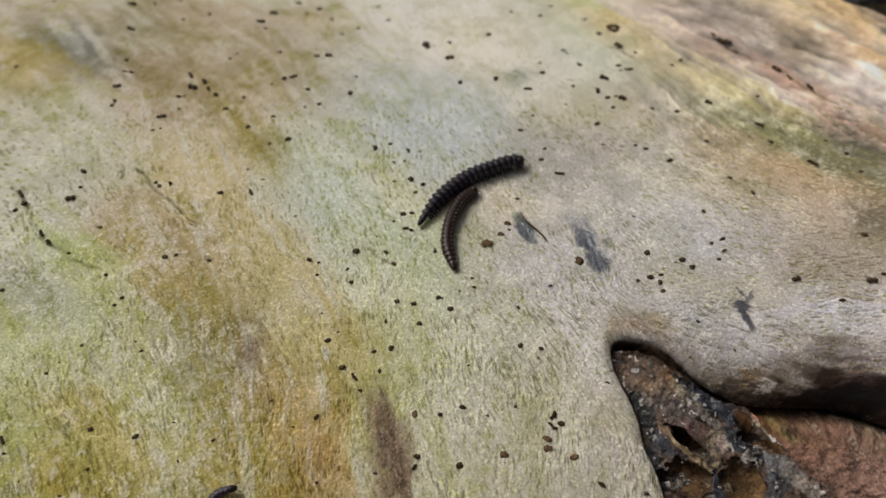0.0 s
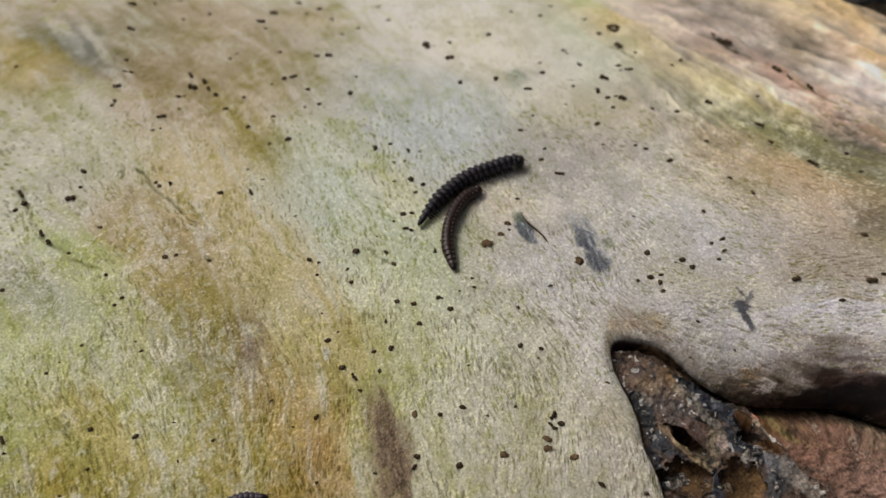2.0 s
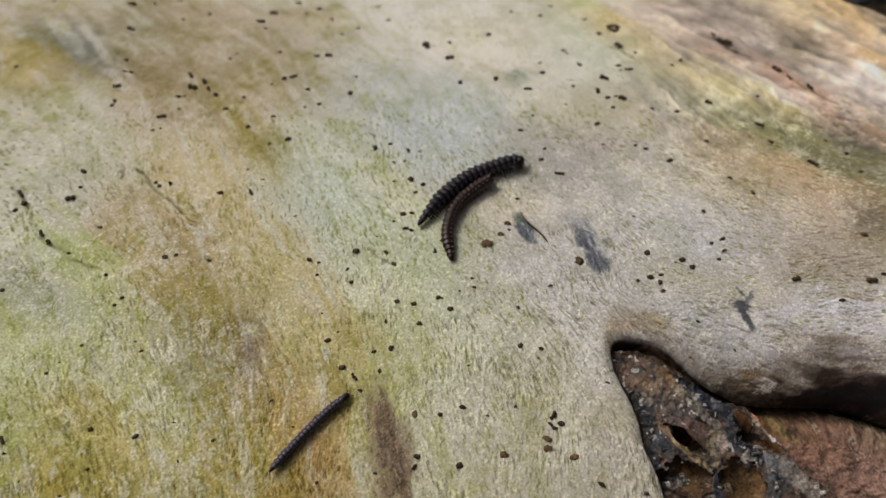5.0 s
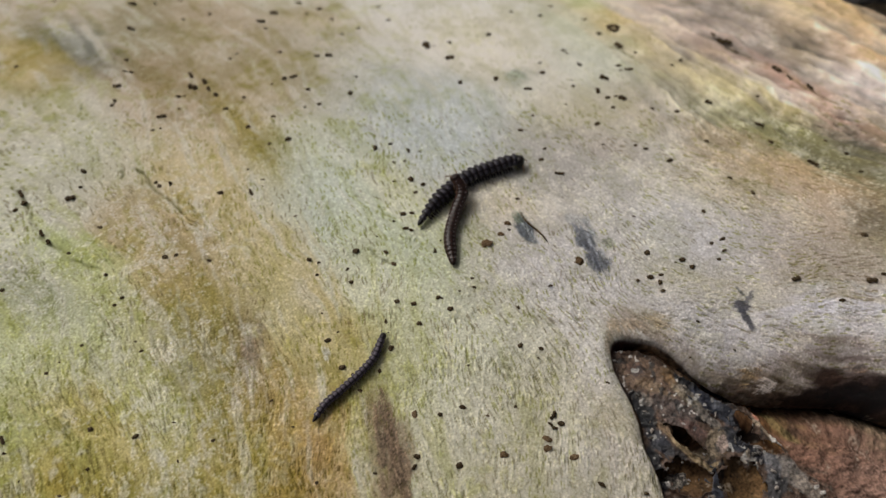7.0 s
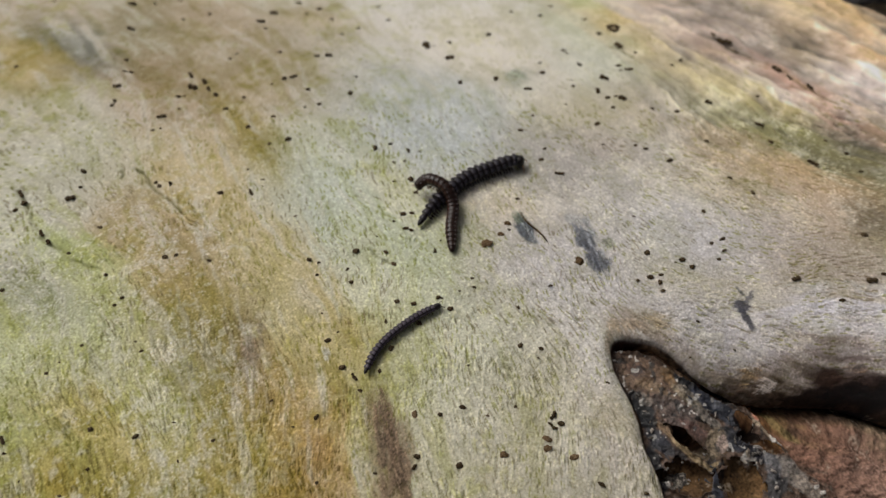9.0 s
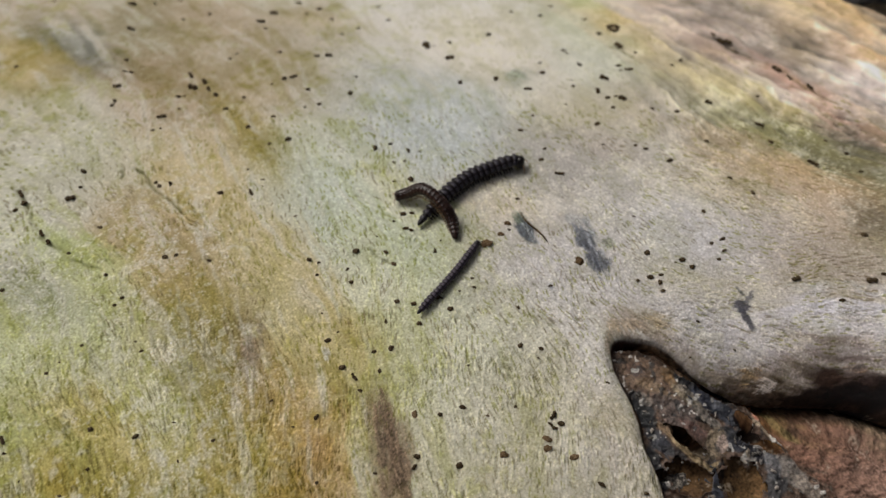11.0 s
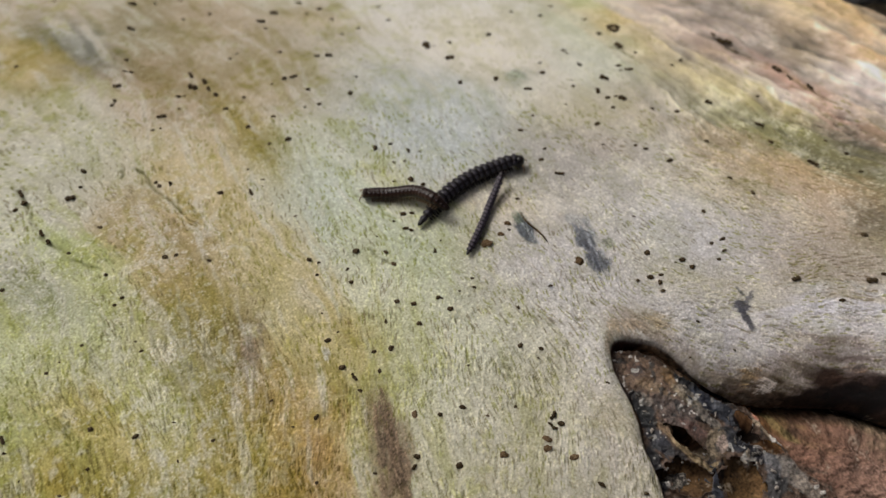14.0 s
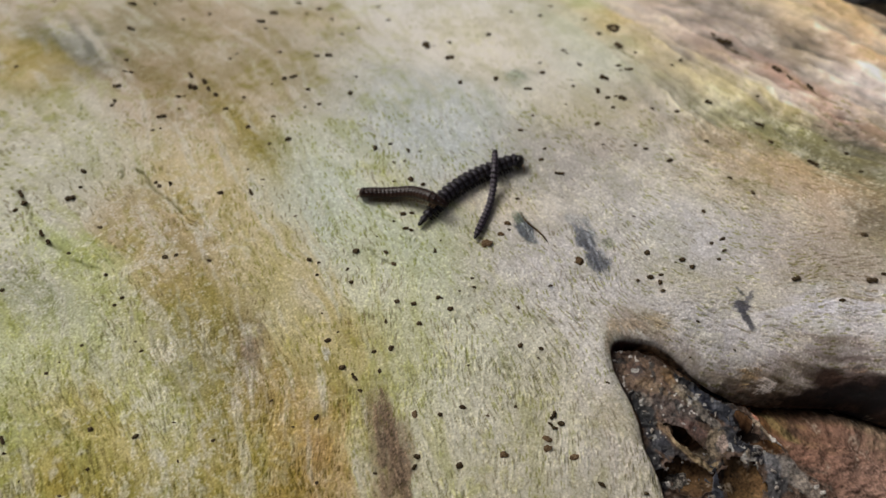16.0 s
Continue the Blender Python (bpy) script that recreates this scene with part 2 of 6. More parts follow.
patchy = patchy * (calm + 0.7 * smooth(0.0, -0.03, W))
fine_fibre, broad_fibre = fine_fibre * patchy, broad_fibre * patchy

warp_u = U * 1000 + 2.6 * fbm(U, W, 0.008, 31, 4) + 0.3 * broad_fibre + 1.0 * streak * np.sin(fibre_angle)
warp_w = W * 1000 + 2.6 * fbm(U, W, 0.008, 32, 4) + 0.3 * broad_fibre - 1.0 * streak * np.cos(fibre_angle)
warp_u, warp_w = warp_u.astype(np.float32), warp_w.astype(np.float32)
weight = np.full(U.shape, 0.10, np.float32)
colour = weight[..., None] * linear((198, 191, 168)).astype(np.float32)
floor_weight = np.full(U.shape, 0.08)
floor_colour = floor_weight[..., None] * linear((92, 66, 48))


def window(u, w, reach):
    """The part of the grid within reach of a place; millimetres."""
    i0, i1 = np.searchsorted(us, ((u - reach) / 1000, (u + reach) / 1000))
    j0, j1 = np.searchsorted(ws, ((w - reach) / 1000, (w + reach) / 1000))
    return slice(i0, max(i1, i0 + 1)), slice(j0, max(j1, j0 + 1))


def patch(u, w, length, width, turn, here):
    c, s = cos(radians(turn)), sin(radians(turn))
    du, dw = warp_u[here] - u, warp_w[here] - w
    a, b = du * c + dw * s, dw * c - du * s
    return (a / length) ** 2 + (b / width) ** 2


def stain_and_shade(u, w, length, width, turn, rgb, strength=1.0):
    """Staining of the wood and painted lip shade: its middle, its reach along and across, its turn, its colour."""
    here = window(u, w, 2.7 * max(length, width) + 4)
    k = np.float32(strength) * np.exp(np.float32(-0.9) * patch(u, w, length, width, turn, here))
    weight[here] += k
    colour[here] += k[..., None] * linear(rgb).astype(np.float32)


# the same for the hollow's floor, its painted shade included
def floor_stain_and_shade(u, w, length, width, turn, rgb, strength=1.0):
    here = window(u, w, 2.7 * max(length, width) + 4)
    k = strength * np.exp(-0.9 * patch(u, w, length, width, turn, here))
    floor_weight[here] += k
    floor_colour[here] += k[..., None] * linear(rgb)


film_warp_u, film_warp_w = U * 1000 + 0.5 * fbm(U, W, 0.003, 42, 3), W * 1000 + 0.5 * fbm(U, W, 0.003, 43, 3)
film_line = np.clip(fibres(white, 9), -1.6, 2.2)
film_tear = 0.10 * film_line + 0.8 * fbm(U, W, 0.0016, 41, 3) + 0.28 * fine_fibre + 0.22 * broad_fibre


def film_and_shade(u, w, length, width, turn, rgb, strength=1.0):
    """A torn-edged patch on the wood: dead films grown into it, staining, painted lip shade."""
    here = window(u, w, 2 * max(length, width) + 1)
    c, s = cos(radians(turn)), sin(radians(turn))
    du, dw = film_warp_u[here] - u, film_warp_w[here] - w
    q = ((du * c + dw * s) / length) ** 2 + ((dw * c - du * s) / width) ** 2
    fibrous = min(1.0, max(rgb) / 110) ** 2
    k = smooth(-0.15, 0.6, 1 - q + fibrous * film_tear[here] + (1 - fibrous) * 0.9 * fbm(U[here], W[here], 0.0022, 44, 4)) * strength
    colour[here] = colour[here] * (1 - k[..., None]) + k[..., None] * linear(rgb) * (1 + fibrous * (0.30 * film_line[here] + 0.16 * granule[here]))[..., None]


stain_and_shade(89.95, 42.59, 6.5, 3.7, -35, (246, 235, 233), 1.8)
stain_and_shade(68.08, -11.36, 8.7, 1.7, 5, (216, 215, 225), 1.2)
stain_and_shade(71.6, 38.71, 3.6, 2.1, -54, (234, 222, 212), 1.2)
stain_and_shade(47.39, 4.7, 10.8, 6.5, -13, (206, 206, 212), 1.2)
stain_and_shade(6.06, 67.25, 17.8, 12.4, -20, (222, 219, 214), 2.4)
stain_and_shade(24.4, 18.43, 11.8, 6.6, -21, (171, 167, 163), 1.0)
stain_and_shade(84.2, 50.35, 6.1, 3.5, -51, (223, 210, 202), 1.0)
stain_and_shade(-21.36, 10.48, 9.0, 3.2, -61, (206, 214, 211), 0.9)
# next five: brown staining at the hollow's rim, its edge shading painted in
stain_and_shade(31.88, -15.82, 5.8, 1.3, -18, (137, 118, 99), 1.2)
stain_and_shade(26.69, -18.5, 3.3, 1.0, -80, (147, 130, 111), 1.2)
stain_and_shade(35.36, -17.95, 3.8, 1.0, -25, (127, 110, 95), 1.2)
stain_and_shade(50.66, -23.69, 4.8, 1.3, -10, (137, 118, 103), 1.3)
stain_and_shade(42.19, -22.07, 5.8, 1.0, -35, (161, 148, 136), 1.0)
stain_and_shade(-95.34, 68.19, 16.1, 14.7, -29, (186, 176, 155), 1)
stain_and_shade(-80.58, 55.35, 14.1, 5.7, -41, (150, 146, 138), 0.5)
stain_and_shade(-93.16, 52.19, 13.2, 5.6, -54, (169, 152, 98), 1.2)
stain_and_shade(-70.26, 68.05, 15.6, 6.7, -60, (149, 140, 108), 1.2)
stain_and_shade(-61.16, 42.6, 12.4, 8.2, -36, (172, 153, 125), 1)
stain_and_shade(-88.77, 50.22, 6.9, 5.2, -35, (175, 158, 110), 0.8)
stain_and_shade(-40.93, 49.2, 15.5, 8.4, -48, (176, 156, 115), 1)
stain_and_shade(-40.97, 31.73, 14.3, 2.8, -55, (161, 146, 83), 1.6)
stain_and_shade(-76.75, 28.53, 16.2, 9.1, -24, (191, 191, 170), 1)
stain_and_shade(-76.32, 13.65, 11.1, 7.8, -22, (202, 201, 187), 1)
stain_and_shade(-20.32, 51.64, 18.5, 14.2, -31, (190, 190, 182), 1)
stain_and_shade(-5.06, 34.03, 16.0, 10.7, -51, (190, 198, 200), 1.2)
stain_and_shade(15.08, 64.3, 18.0, 11.9, -28, (203, 200, 192), 1)
stain_and_shade(28.85, 59.63, 13.5, 7.7, -50, (184, 194, 172), 1)
stain_and_shade(37.23, 64.49, 14.0, 4.4, -52, (194, 178, 129), 1.3)
stain_and_shade(54.55, 66.58, 14.1, 10.0, -57, (208, 191, 178), 1)
stain_and_shade(66.58, 62.67, 13.2, 8.4, -58, (176, 162, 157), 1.2)
stain_and_shade(72.62, 44.42, 19.0, 2.2, -57, (180, 146, 130), 1.5)
stain_and_shade(59.78, 55.88, 8.5, 2.8, -57, (186, 160, 142), 1.2)
stain_and_shade(92.26, 62.46, 12.3, 12.5, -60, (215, 189, 166), 1)
stain_and_shade(88.75, 42.58, 9.0, 8.1, -45, (205, 187, 178), 1)
stain_and_shade(59.15, 42.89, 16.7, 3.7, -54, (202, 190, 150), 0.9)
stain_and_shade(62.96, 29.96, 17.5, 4.5, -38, (149, 148, 108), 1.7)
stain_and_shade(77.09, 18.54, 12.0, 3.8, -45, (118, 115, 86), 1.8)
stain_and_shade(66.56, 11.73, 10.7, 5.0, -32, (201, 181, 158), 1.5)
stain_and_shade(53.94, 11.2, 9.0, 7.1, -14, (177, 167, 150), 1)
stain_and_shade(38.74, 14.0, 9.3, 8.6, -28, (193, 190, 185), 1)
stain_and_shade(34.15, 22.55, 5.5, 2.5, -29, (173, 162, 154), 0.7)
stain_and_shade(63.29, -0.25, 12.5, 6.2, -7, (178, 166, 157), 1)
stain_and_shade(67.26, -14.45, 14.4, 3.8, 5, (196, 191, 197), 1)
stain_and_shade(61.7, -21.61, 14.4, 3.4, 0, (168, 154, 151), 1)
stain_and_shade(43.52, -17.17, 10.6, 4.8, -20, (191, 188, 194), 1)
stain_and_shade(21.17, -4.62, 11.1, 8.9, -47, (197, 194, 197), 1)
stain_and_shade(16.4, 45.4, 3.1, 3.0, -33, (151, 158, 141), 1.2)
stain_and_shade(-49.56, 21.27, 12.4, 6.2, -42, (201, 185, 145), 1)
stain_and_shade(-49.61, 11.3, 8.1, 1.7, -54, (188, 169, 110), 1.2)
stain_and_shade(-36.86, 2.68, 9.7, 5.1, -50, (196, 182, 142), 1)
stain_and_shade(-53.58, 1.17, 9.5, 6.1, -39, (187, 168, 133), 1)
stain_and_shade(-47.1, -6.72, 10.3, 4.2, -47, (179, 160, 108), 1.1)
stain_and_shade(-23.12, -4.1, 9.0, 5.0, -50, (198, 184, 140), 1)
stain_and_shade(-19.37, 11.78, 15.8, 7.6, -62, (198, 208, 197), 1.2)
stain_and_shade(-25.63, 21.58, 11.3, 6.0, -54, (198, 198, 175), 1)
stain_and_shade(-8.37, -1.85, 12.6, 7.1, -62, (197, 204, 178), 1)
stain_and_shade(6.17, -17.14, 11.8, 7.7, -63, (194, 195, 176), 1)
stain_and_shade(14.91, -26.81, 10.9, 7.3, -74, (192, 189, 172), 1)
stain_and_shade(-3.12, -22.0, 10.7, 5.5, -75, (204, 204, 175), 1)
stain_and_shade(-13.96, -17.02, 7.2, 3.2, -68, (195, 184, 125), 1)
stain_and_shade(-28.85, -5.37, 9.1, 3.4, -58, (194, 184, 138), 1.1)
stain_and_shade(-24.09, -13.97, 8.5, 3.7, -62, (194, 186, 138), 1)
stain_and_shade(-37.42, -19.17, 7.2, 4.0, -55, (161, 150, 95), 1.0)
stain_and_shade(-30.92, -19.6, 4.0, 2.3, -56, (129, 111, 91), 1.5)
stain_and_shade(-30.97, -26.72, 6.7, 2.2, -64, (164, 142, 82), 1)
stain_and_shade(-41.17, -13.14, 7.6, 4.1, -47, (162, 151, 87), 1.1)
stain_and_shade(-56.42, -7.99, 10.3, 4.2, -42, (183, 183, 123), 1)
stain_and_shade(-63.48, -2.99, 14.2, 2.5, -38, (194, 199, 146), 1.2)
stain_and_shade(-67.13, -10.8, 7.9, 3.5, -20, (151, 156, 129), 1.5)
stain_and_shade(-66.75, -19.38, 9.3, 4.4, -28, (209, 213, 168), 1)
stain_and_shade(-59.57, -26.84, 10.0, 4.9, -36, (201, 188, 123), 1)
stain_and_shade(-52.06, -24.06, 8.1, 5.0, -45, (198, 193, 140), 1)
stain_and_shade(-45.8, -21.18, 5.1, 3.4, -46, (206, 199, 171), 1.1)
stain_and_shade(-46.81, -28.17, 6.9, 3.7, -53, (185, 189, 132), 1)
stain_and_shade(-58.49, -39.02, 10.3, 3.8, -42, (177, 163, 80), 1.2)
stain_and_shade(-50.65, -35.64, 7.5, 4.0, -52, (186, 173, 107), 1)
stain_and_shade(-42.26, -33.93, 6.6, 4.0, -53, (189, 182, 127), 1)
stain_and_shade(-66.21, -33.95, 7.7, 2.7, -50, (168, 176, 108), 1.2)
stain_and_shade(-34.04, -30.38, 8.5, 3.8, -64, (166, 150, 81), 1.2)
stain_and_shade(-25.21, -30.34, 9.2, 3.0, -70, (180, 158, 98), 1.2)
stain_and_shade(-19.63, -33.45, 7.6, 4.5, -76, (176, 148, 96), 1.3)
stain_and_shade(-13.85, -30.34, 7.3, 1.4, -75, (209, 202, 156), 1.5)
stain_and_shade(-12.91, -28.06, 5.6, 2.7, -77, (190, 182, 141), 1)
stain_and_shade(-8.28, -32.14, 7.1, 1.8, -78, (148, 130, 105), 1.0)
stain_and_shade(-6.75, -39.8, 5.0, 2.2, -80, (144, 126, 99), 1.0)
stain_and_shade(1.39, -35.62, 9.4, 5.2, -80, (208, 205, 185), 1)
stain_and_shade(10.06, -35.64, 9.3, 6.1, -82, (195, 190, 169), 1)
stain_and_shade(24.08, -33.94, 11.5, 4.8, -75, (202, 196, 192), 1)
stain_and_shade(-25.93, -39.83, 5.9, 3.8, -74, (170, 146, 74), 1.2)
stain_and_shade(-36.27, -39.02, 7.0, 4.1, -62, (171, 155, 87), 1.1)
stain_and_shade(34.27, -15.42, 4.8, 1.9, -14, (151, 138, 121), 1.2)
stain_and_shade(35.78, -14.87, 2.9, 1.9, -20, (157, 142, 117), 1.0)
stain_and_shade(52.37, -22.48, 5.8, 1.5, 0, (146, 130, 117), 1.2)
# next six: dark staining of the lip, with its underside's shade painted in
stain_and_shade(63.64, -24.68, 3.1, 2.9, 0, (54, 36, 31), 12)
stain_and_shade(70.67, -26.04, 5.4, 2.9, 0, (50, 34, 31), 14)
stain_and_shade(57.4, -25.68, 5.8, 1.3, 0, (58, 40, 35), 12)
stain_and_shade(66.17, -22.12, 2.9, 1.9, 0, (97, 78, 72), 1.5)
stain_and_shade(57.23, -24.96, 5.8, 1.3, 0, (64, 50, 46), 5)
stain_and_shade(49.84, -24.76, 3.8, 1.1, -15, (68, 54, 48), 7)
stain_and_shade(76.72, 7.71, 4.7, 4.0, -29, (98, 91, 75), 2.4)
stain_and_shade(60.94, -18.23, 1.9, 1.0, 0, (116, 99, 89), 0.8)
stain_and_shade(50.59, -22.42, 1.9, 1.3, -60, (117, 100, 88), 1.4)
stain_and_shade(-71.05, -3.69, 10.8, 2.5, -37, (216, 218, 198), 1.0)
stain_and_shade(-67.47, 1.01, 7.4, 1.9, -42, (203, 209, 177), 0.8)
stain_and_shade(-58.89, -17.42, 9.5, 4.3, -37, (202, 209, 156), 1)
stain_and_shade(-41.09, -24.93, 5.0, 3.4, -54, (144, 135, 69), 1.0)
stain_and_shade(46.31, 37.72, 10.7, 7.1, -39, (197, 188, 174), 1)
stain_and_shade(77.13, 59.41, 7.79, 5.28, -48, (138, 126, 106), 2.2)
stain_and_shade(66.29, 61.73, 5.98, 2.46, -58, (152, 142, 130), 1.5)
stain_and_shade(79.65, 50.74, 5.64, 2.92, -44, (138, 125, 106), 2.0)
stain_and_shade(63.64, 70.71, 7.52, 3.13, -58, (162, 150, 140), 1.3)
stain_and_shade(95.21, 68.62, 8.34, 5.07, -62, (205, 176, 130), 2.2)
stain_and_shade(87.77, 57.82, 5.57, 1.97, -66, (152, 122, 92), 1.3)
stain_and_shade(95.03, 52.4, 4.16, 4.49, -57, (206, 172, 122), 1.6)
stain_and_shade(84.42, 69.92, 5.8, 3.67, -61, (196, 180, 150), 1.3)
stain_and_shade(84.58, 44.4, 4.67, 2.02, -17, (222, 206, 190), 1.8)
stain_and_shade(65.65, 44.4, 4.21, 1.8, -53, (222, 212, 194), 1.6)
stain_and_shade(88.83, 37.97, 3.33, 2.55, -52, (212, 196, 184), 1.3)
stain_and_shade(86.86, 63.64, 3.69, 3.93, -41, (200, 182, 158), 1.2)
stain_and_shade(61.7, 30.03, 8.96, 1.83, -38, (134, 131, 102), 2.0)
stain_and_shade(71.35, 24.38, 8.49, 2.42, -30, (122, 117, 88), 2.2)
stain_and_shade(79.39, 17.93, 5.82, 2.45, -37, (120, 112, 78), 2.2)
stain_and_shade(80.2, 23.78, 4.23, 2.43, -23, (98, 92, 82), 2.0)
stain_and_shade(76.8, 28.42, 3.31, 1.53, -23, (142, 128, 114), 1.2)
stain_and_shade(54.97, 45.94, 8.89, 3.73, -43, (190, 178, 148), 1.4)
stain_and_shade(61.85, 38.86, 8.34, 2.16, -41, (182, 170, 134), 1.4)
stain_and_shade(70.64, 32.82, 5.75, 1.58, -35, (178, 164, 124), 1.4)
stain_and_shade(73.61, 13.77, 7.1, 2.91, -28, (196, 166, 126), 1.6)
stain_and_shade(56.45, 26.85, 6.74, 1.62, -30, (176, 158, 134), 1.3)
stain_and_shade(9.75, 61.26, 15.28, 10.09, -9, (234, 226, 210), 2.0)
stain_and_shade(64.19, 18.21, 9.99, 3.86, -21, (198, 174, 138), 0.6)
stain_and_shade(49.2, 13.36, 8.01, 3.6, -20, (192, 180, 152), 0.9)
stain_and_shade(53.26, -24.58, 7.18, 1.31, -2, (152, 136, 114), 1.6)
stain_and_shade(39.09, 68.62, 5.61, 3.35, -53, (206, 184, 120), 1.8)
stain_and_shade(28.18, 65.59, 6.79, 3.99, -51, (190, 197, 160), 1.3)
stain_and_shade(33.93, 74.51, 5.0, 3.04, -54, (178, 190, 130), 1.2)
stain_and_shade(-82.09, 56.71, 11.15, 3.94, -39, (110, 114, 106), 5.0)
stain_and_shade(-97.06, 70.71, 14.81, 5.22, -24, (186, 174, 160), 1.6)
stain_and_shade(-71.77, 57.15, 7.03, 2.16, -38, (178, 168, 148), 1.2)
stain_and_shade(-91.39, 49.92, 7.72, 6.7, -26, (176, 158, 100), 1.3)
stain_and_shade(-71.91, 66.59, 6.36, 3.26, -48, (134, 128, 98), 1.4)
stain_and_shade(-59.33, 42.51, 13.81, 7.47, -26, (168, 150, 124), 1.9)
stain_and_shade(-68.17, 44.4, 4.18, 2.4, -15, (130, 112, 90), 1.3)
stain_and_shade(-43.32, 32.82, 12.72, 1.19, -53, (168, 154, 90), 1.4)
stain_and_shade(-60.07, 69.14, 15.14, 5.24, -9, (180, 164, 142), 1.4)
stain_and_shade(-42.75, 60.79, 8.8, 5.39, -17, (174, 158, 138), 1.1)
stain_and_shade(-29.52, 68.11, 7.6, 4.6, -18, (170, 152, 112), 1.1)
stain_and_shade(-74.16, 38.5, 6.88, 4.12, -14, (194, 194, 174), 1.4)
stain_and_shade(-82.37, 31.66, 7.93, 5.24, -13, (196, 190, 176), 1.3)
stain_and_shade(-62.92, 35.7, 6.71, 3.13, -14, (182, 168, 152), 1.1)
stain_and_shade(-54.24, 27.95, 7.13, 2.91, -13, (178, 166, 140), 0.9)
stain_and_shade(-31.59, -21.16, 6.43, 2.3, -67, (140, 124, 90), 1.3)
stain_and_shade(-30.1, -21.35, 3.31, 1.43, -74, (118, 104, 90), 1.0)
stain_and_shade(-22.76, -17.23, 6.95, 2.36, -69, (204, 192, 150), 1.3)
stain_and_shade(-20.76, -35.21, 5.91, 3.6, -79, (170, 142, 86), 1.7)
stain_and_shade(-15.63, -33.93, 4.3, 1.38, -77, (196, 172, 120), 1.2)
stain_and_shade(-11.74, -36.91, 4.17, 0.51, -81, (190, 187, 174), 1.2)
stain_and_shade(-66.23, -22.12, 8.31, 3.96, -19, (198, 208, 172), 1.1)
stain_and_shade(-58.21, -34.79, 6.64, 1.84, -41, (148, 150, 82), 1.6)
stain_and_shade(-65.4, -32.19, 4.84, 2.03, -27, (172, 180, 116), 1.3)
stain_and_shade(-55.11, -26.07, 4.66, 2.46, -10, (188, 168, 98), 1.4)
stain_and_shade(-57.66, -39.16, 5.07, 1.7, -18, (166, 146, 70), 1.4)
stain_and_shade(23.88, -17.23, 10.02, 4.88, -66, (208, 205, 203), 1.3)
stain_and_shade(17.92, -28.63, 7.79, 4.49, -84, (206, 200, 178), 1.0)
stain_and_shade(25.71, -30.87, 6.7, 2.0, -75, (200, 190, 172), 1.2)
stain_and_shade(-43.44, 50.33, 14.28, 7.98, -16, (174, 162, 140), 2.2)
stain_and_shade(-28.03, 60.79, 10.96, 7.36, -9, (178, 168, 146), 1.7)
stain_and_shade(-52.05, 62.44, 9.39, 3.74, -30, (172, 158, 132), 1.2)
stain_and_shade(-19.19, -8.91, 10.46, 1.9, -68, (200, 184, 138), 1.7)
stain_and_shade(-20.57, -21.16, 6.69, 1.8, -72, (192, 176, 124), 1.3)
stain_and_shade(-64.92, -14.7, 8.48, 3.0, -28, (204, 206, 184), 1.3)
stain_and_shade(-74.03, -4.5, 5.49, 2.96, -20, (190, 190, 176), 1.2)
stain_and_shade(-53.95, 2.51, 9.2, 3.08, -31, (184, 170, 138), 1.2)
stain_and_shade(-7.77, -19.21, 6.69, 3.31, -60, (208, 208, 172), 1.2)
stain_and_shade(-8.99, -11.06, 9.13, 4.39, -63, (216, 216, 184), 1.6)
stain_and_shade(-25.45, -27.26, 6.75, 2.96, -71, (198, 176, 116), 1.3)
stain_and_shade(-49.26, 4.34, 9.67, 4.58, -31, (168, 150, 110), 1.3)
stain_and_shade(-9.93, 13.36, 7.09, 3.94, -46, (216, 214, 184), 1.1)
stain_and_shade(10.57, 11.09, 7.35, 4.32, -25, (214, 204, 186), 1.0)
stain_and_shade(-16.73, 4.95, 6.96, 3.15, -53, (206, 206, 166), 1.0)
stain_and_shade(-41.69, -21.16, 4.05, 2.06, -54, (204, 200, 176), 1.2)
stain_and_shade(-66.11, -1.06, 7.18, 2.45, -38, (196, 206, 160), 1.2)
stain_and_shade(-69.83, -8.91, 4.7, 2.68, -20, (150, 152, 132), 1.6)
stain_and_shade(-41.7, -23.83, 4.5, 2.91, -63, (138, 136, 84), 1.5)
stain_and_shade(-38.07, -17.73, 6.15, 2.64, -55, (150, 140, 94), 1.3)
stain_and_shade(-45.89, -13.15, 5.32, 2.35, -38, (170, 168, 110), 1.0)
stain_and_shade(-37.66, -29.53, 4.6, 2.04, -68, (158, 150, 92), 1.0)
stain_and_shade(-47.95, -26.81, 3.89, 2.5, -28, (204, 206, 160), 1.0)
stain_and_shade(-29.83, -35.64, 5.14, 2.02, -74, (166, 160, 88), 1.0)

colour = colour / weight[..., None]
hollow_h, inside, shift_u, shift_w = (np.zeros(U.shape) for _ in range(4))
ROUND_HOLLOW = slice(int(np.searchsorted(us, 0.012)), int(np.searchsorted(us, 0.130))), slice(int(np.searchsorted(ws, -0.090)), int(np.searchsorted(ws, -0.003)))
for whole, piece in zip((hollow_h, inside, shift_u, shift_w), hollow_shape(U[ROUND_HOLLOW], W[ROUND_HOLLOW])):
    whole[ROUND_HOLLOW] = piece
# green growth and bleached crust between the fibres, thicker where the wood is dampest, then the fibres themselves
damp = smooth(0.035, -0.03, U + 0.25 * W + 0.02 * fbm(U, W, 0.03, 53, 2))
speck = fbm(U, W, 0.0014, 54, 3)
k = (0.18 + 0.36 * damp)[..., None] * smooth(0.2, 1.8, streak)[..., None]
colour = colour * (1 - k * np.array((0.32, 0.30, 0.62)))
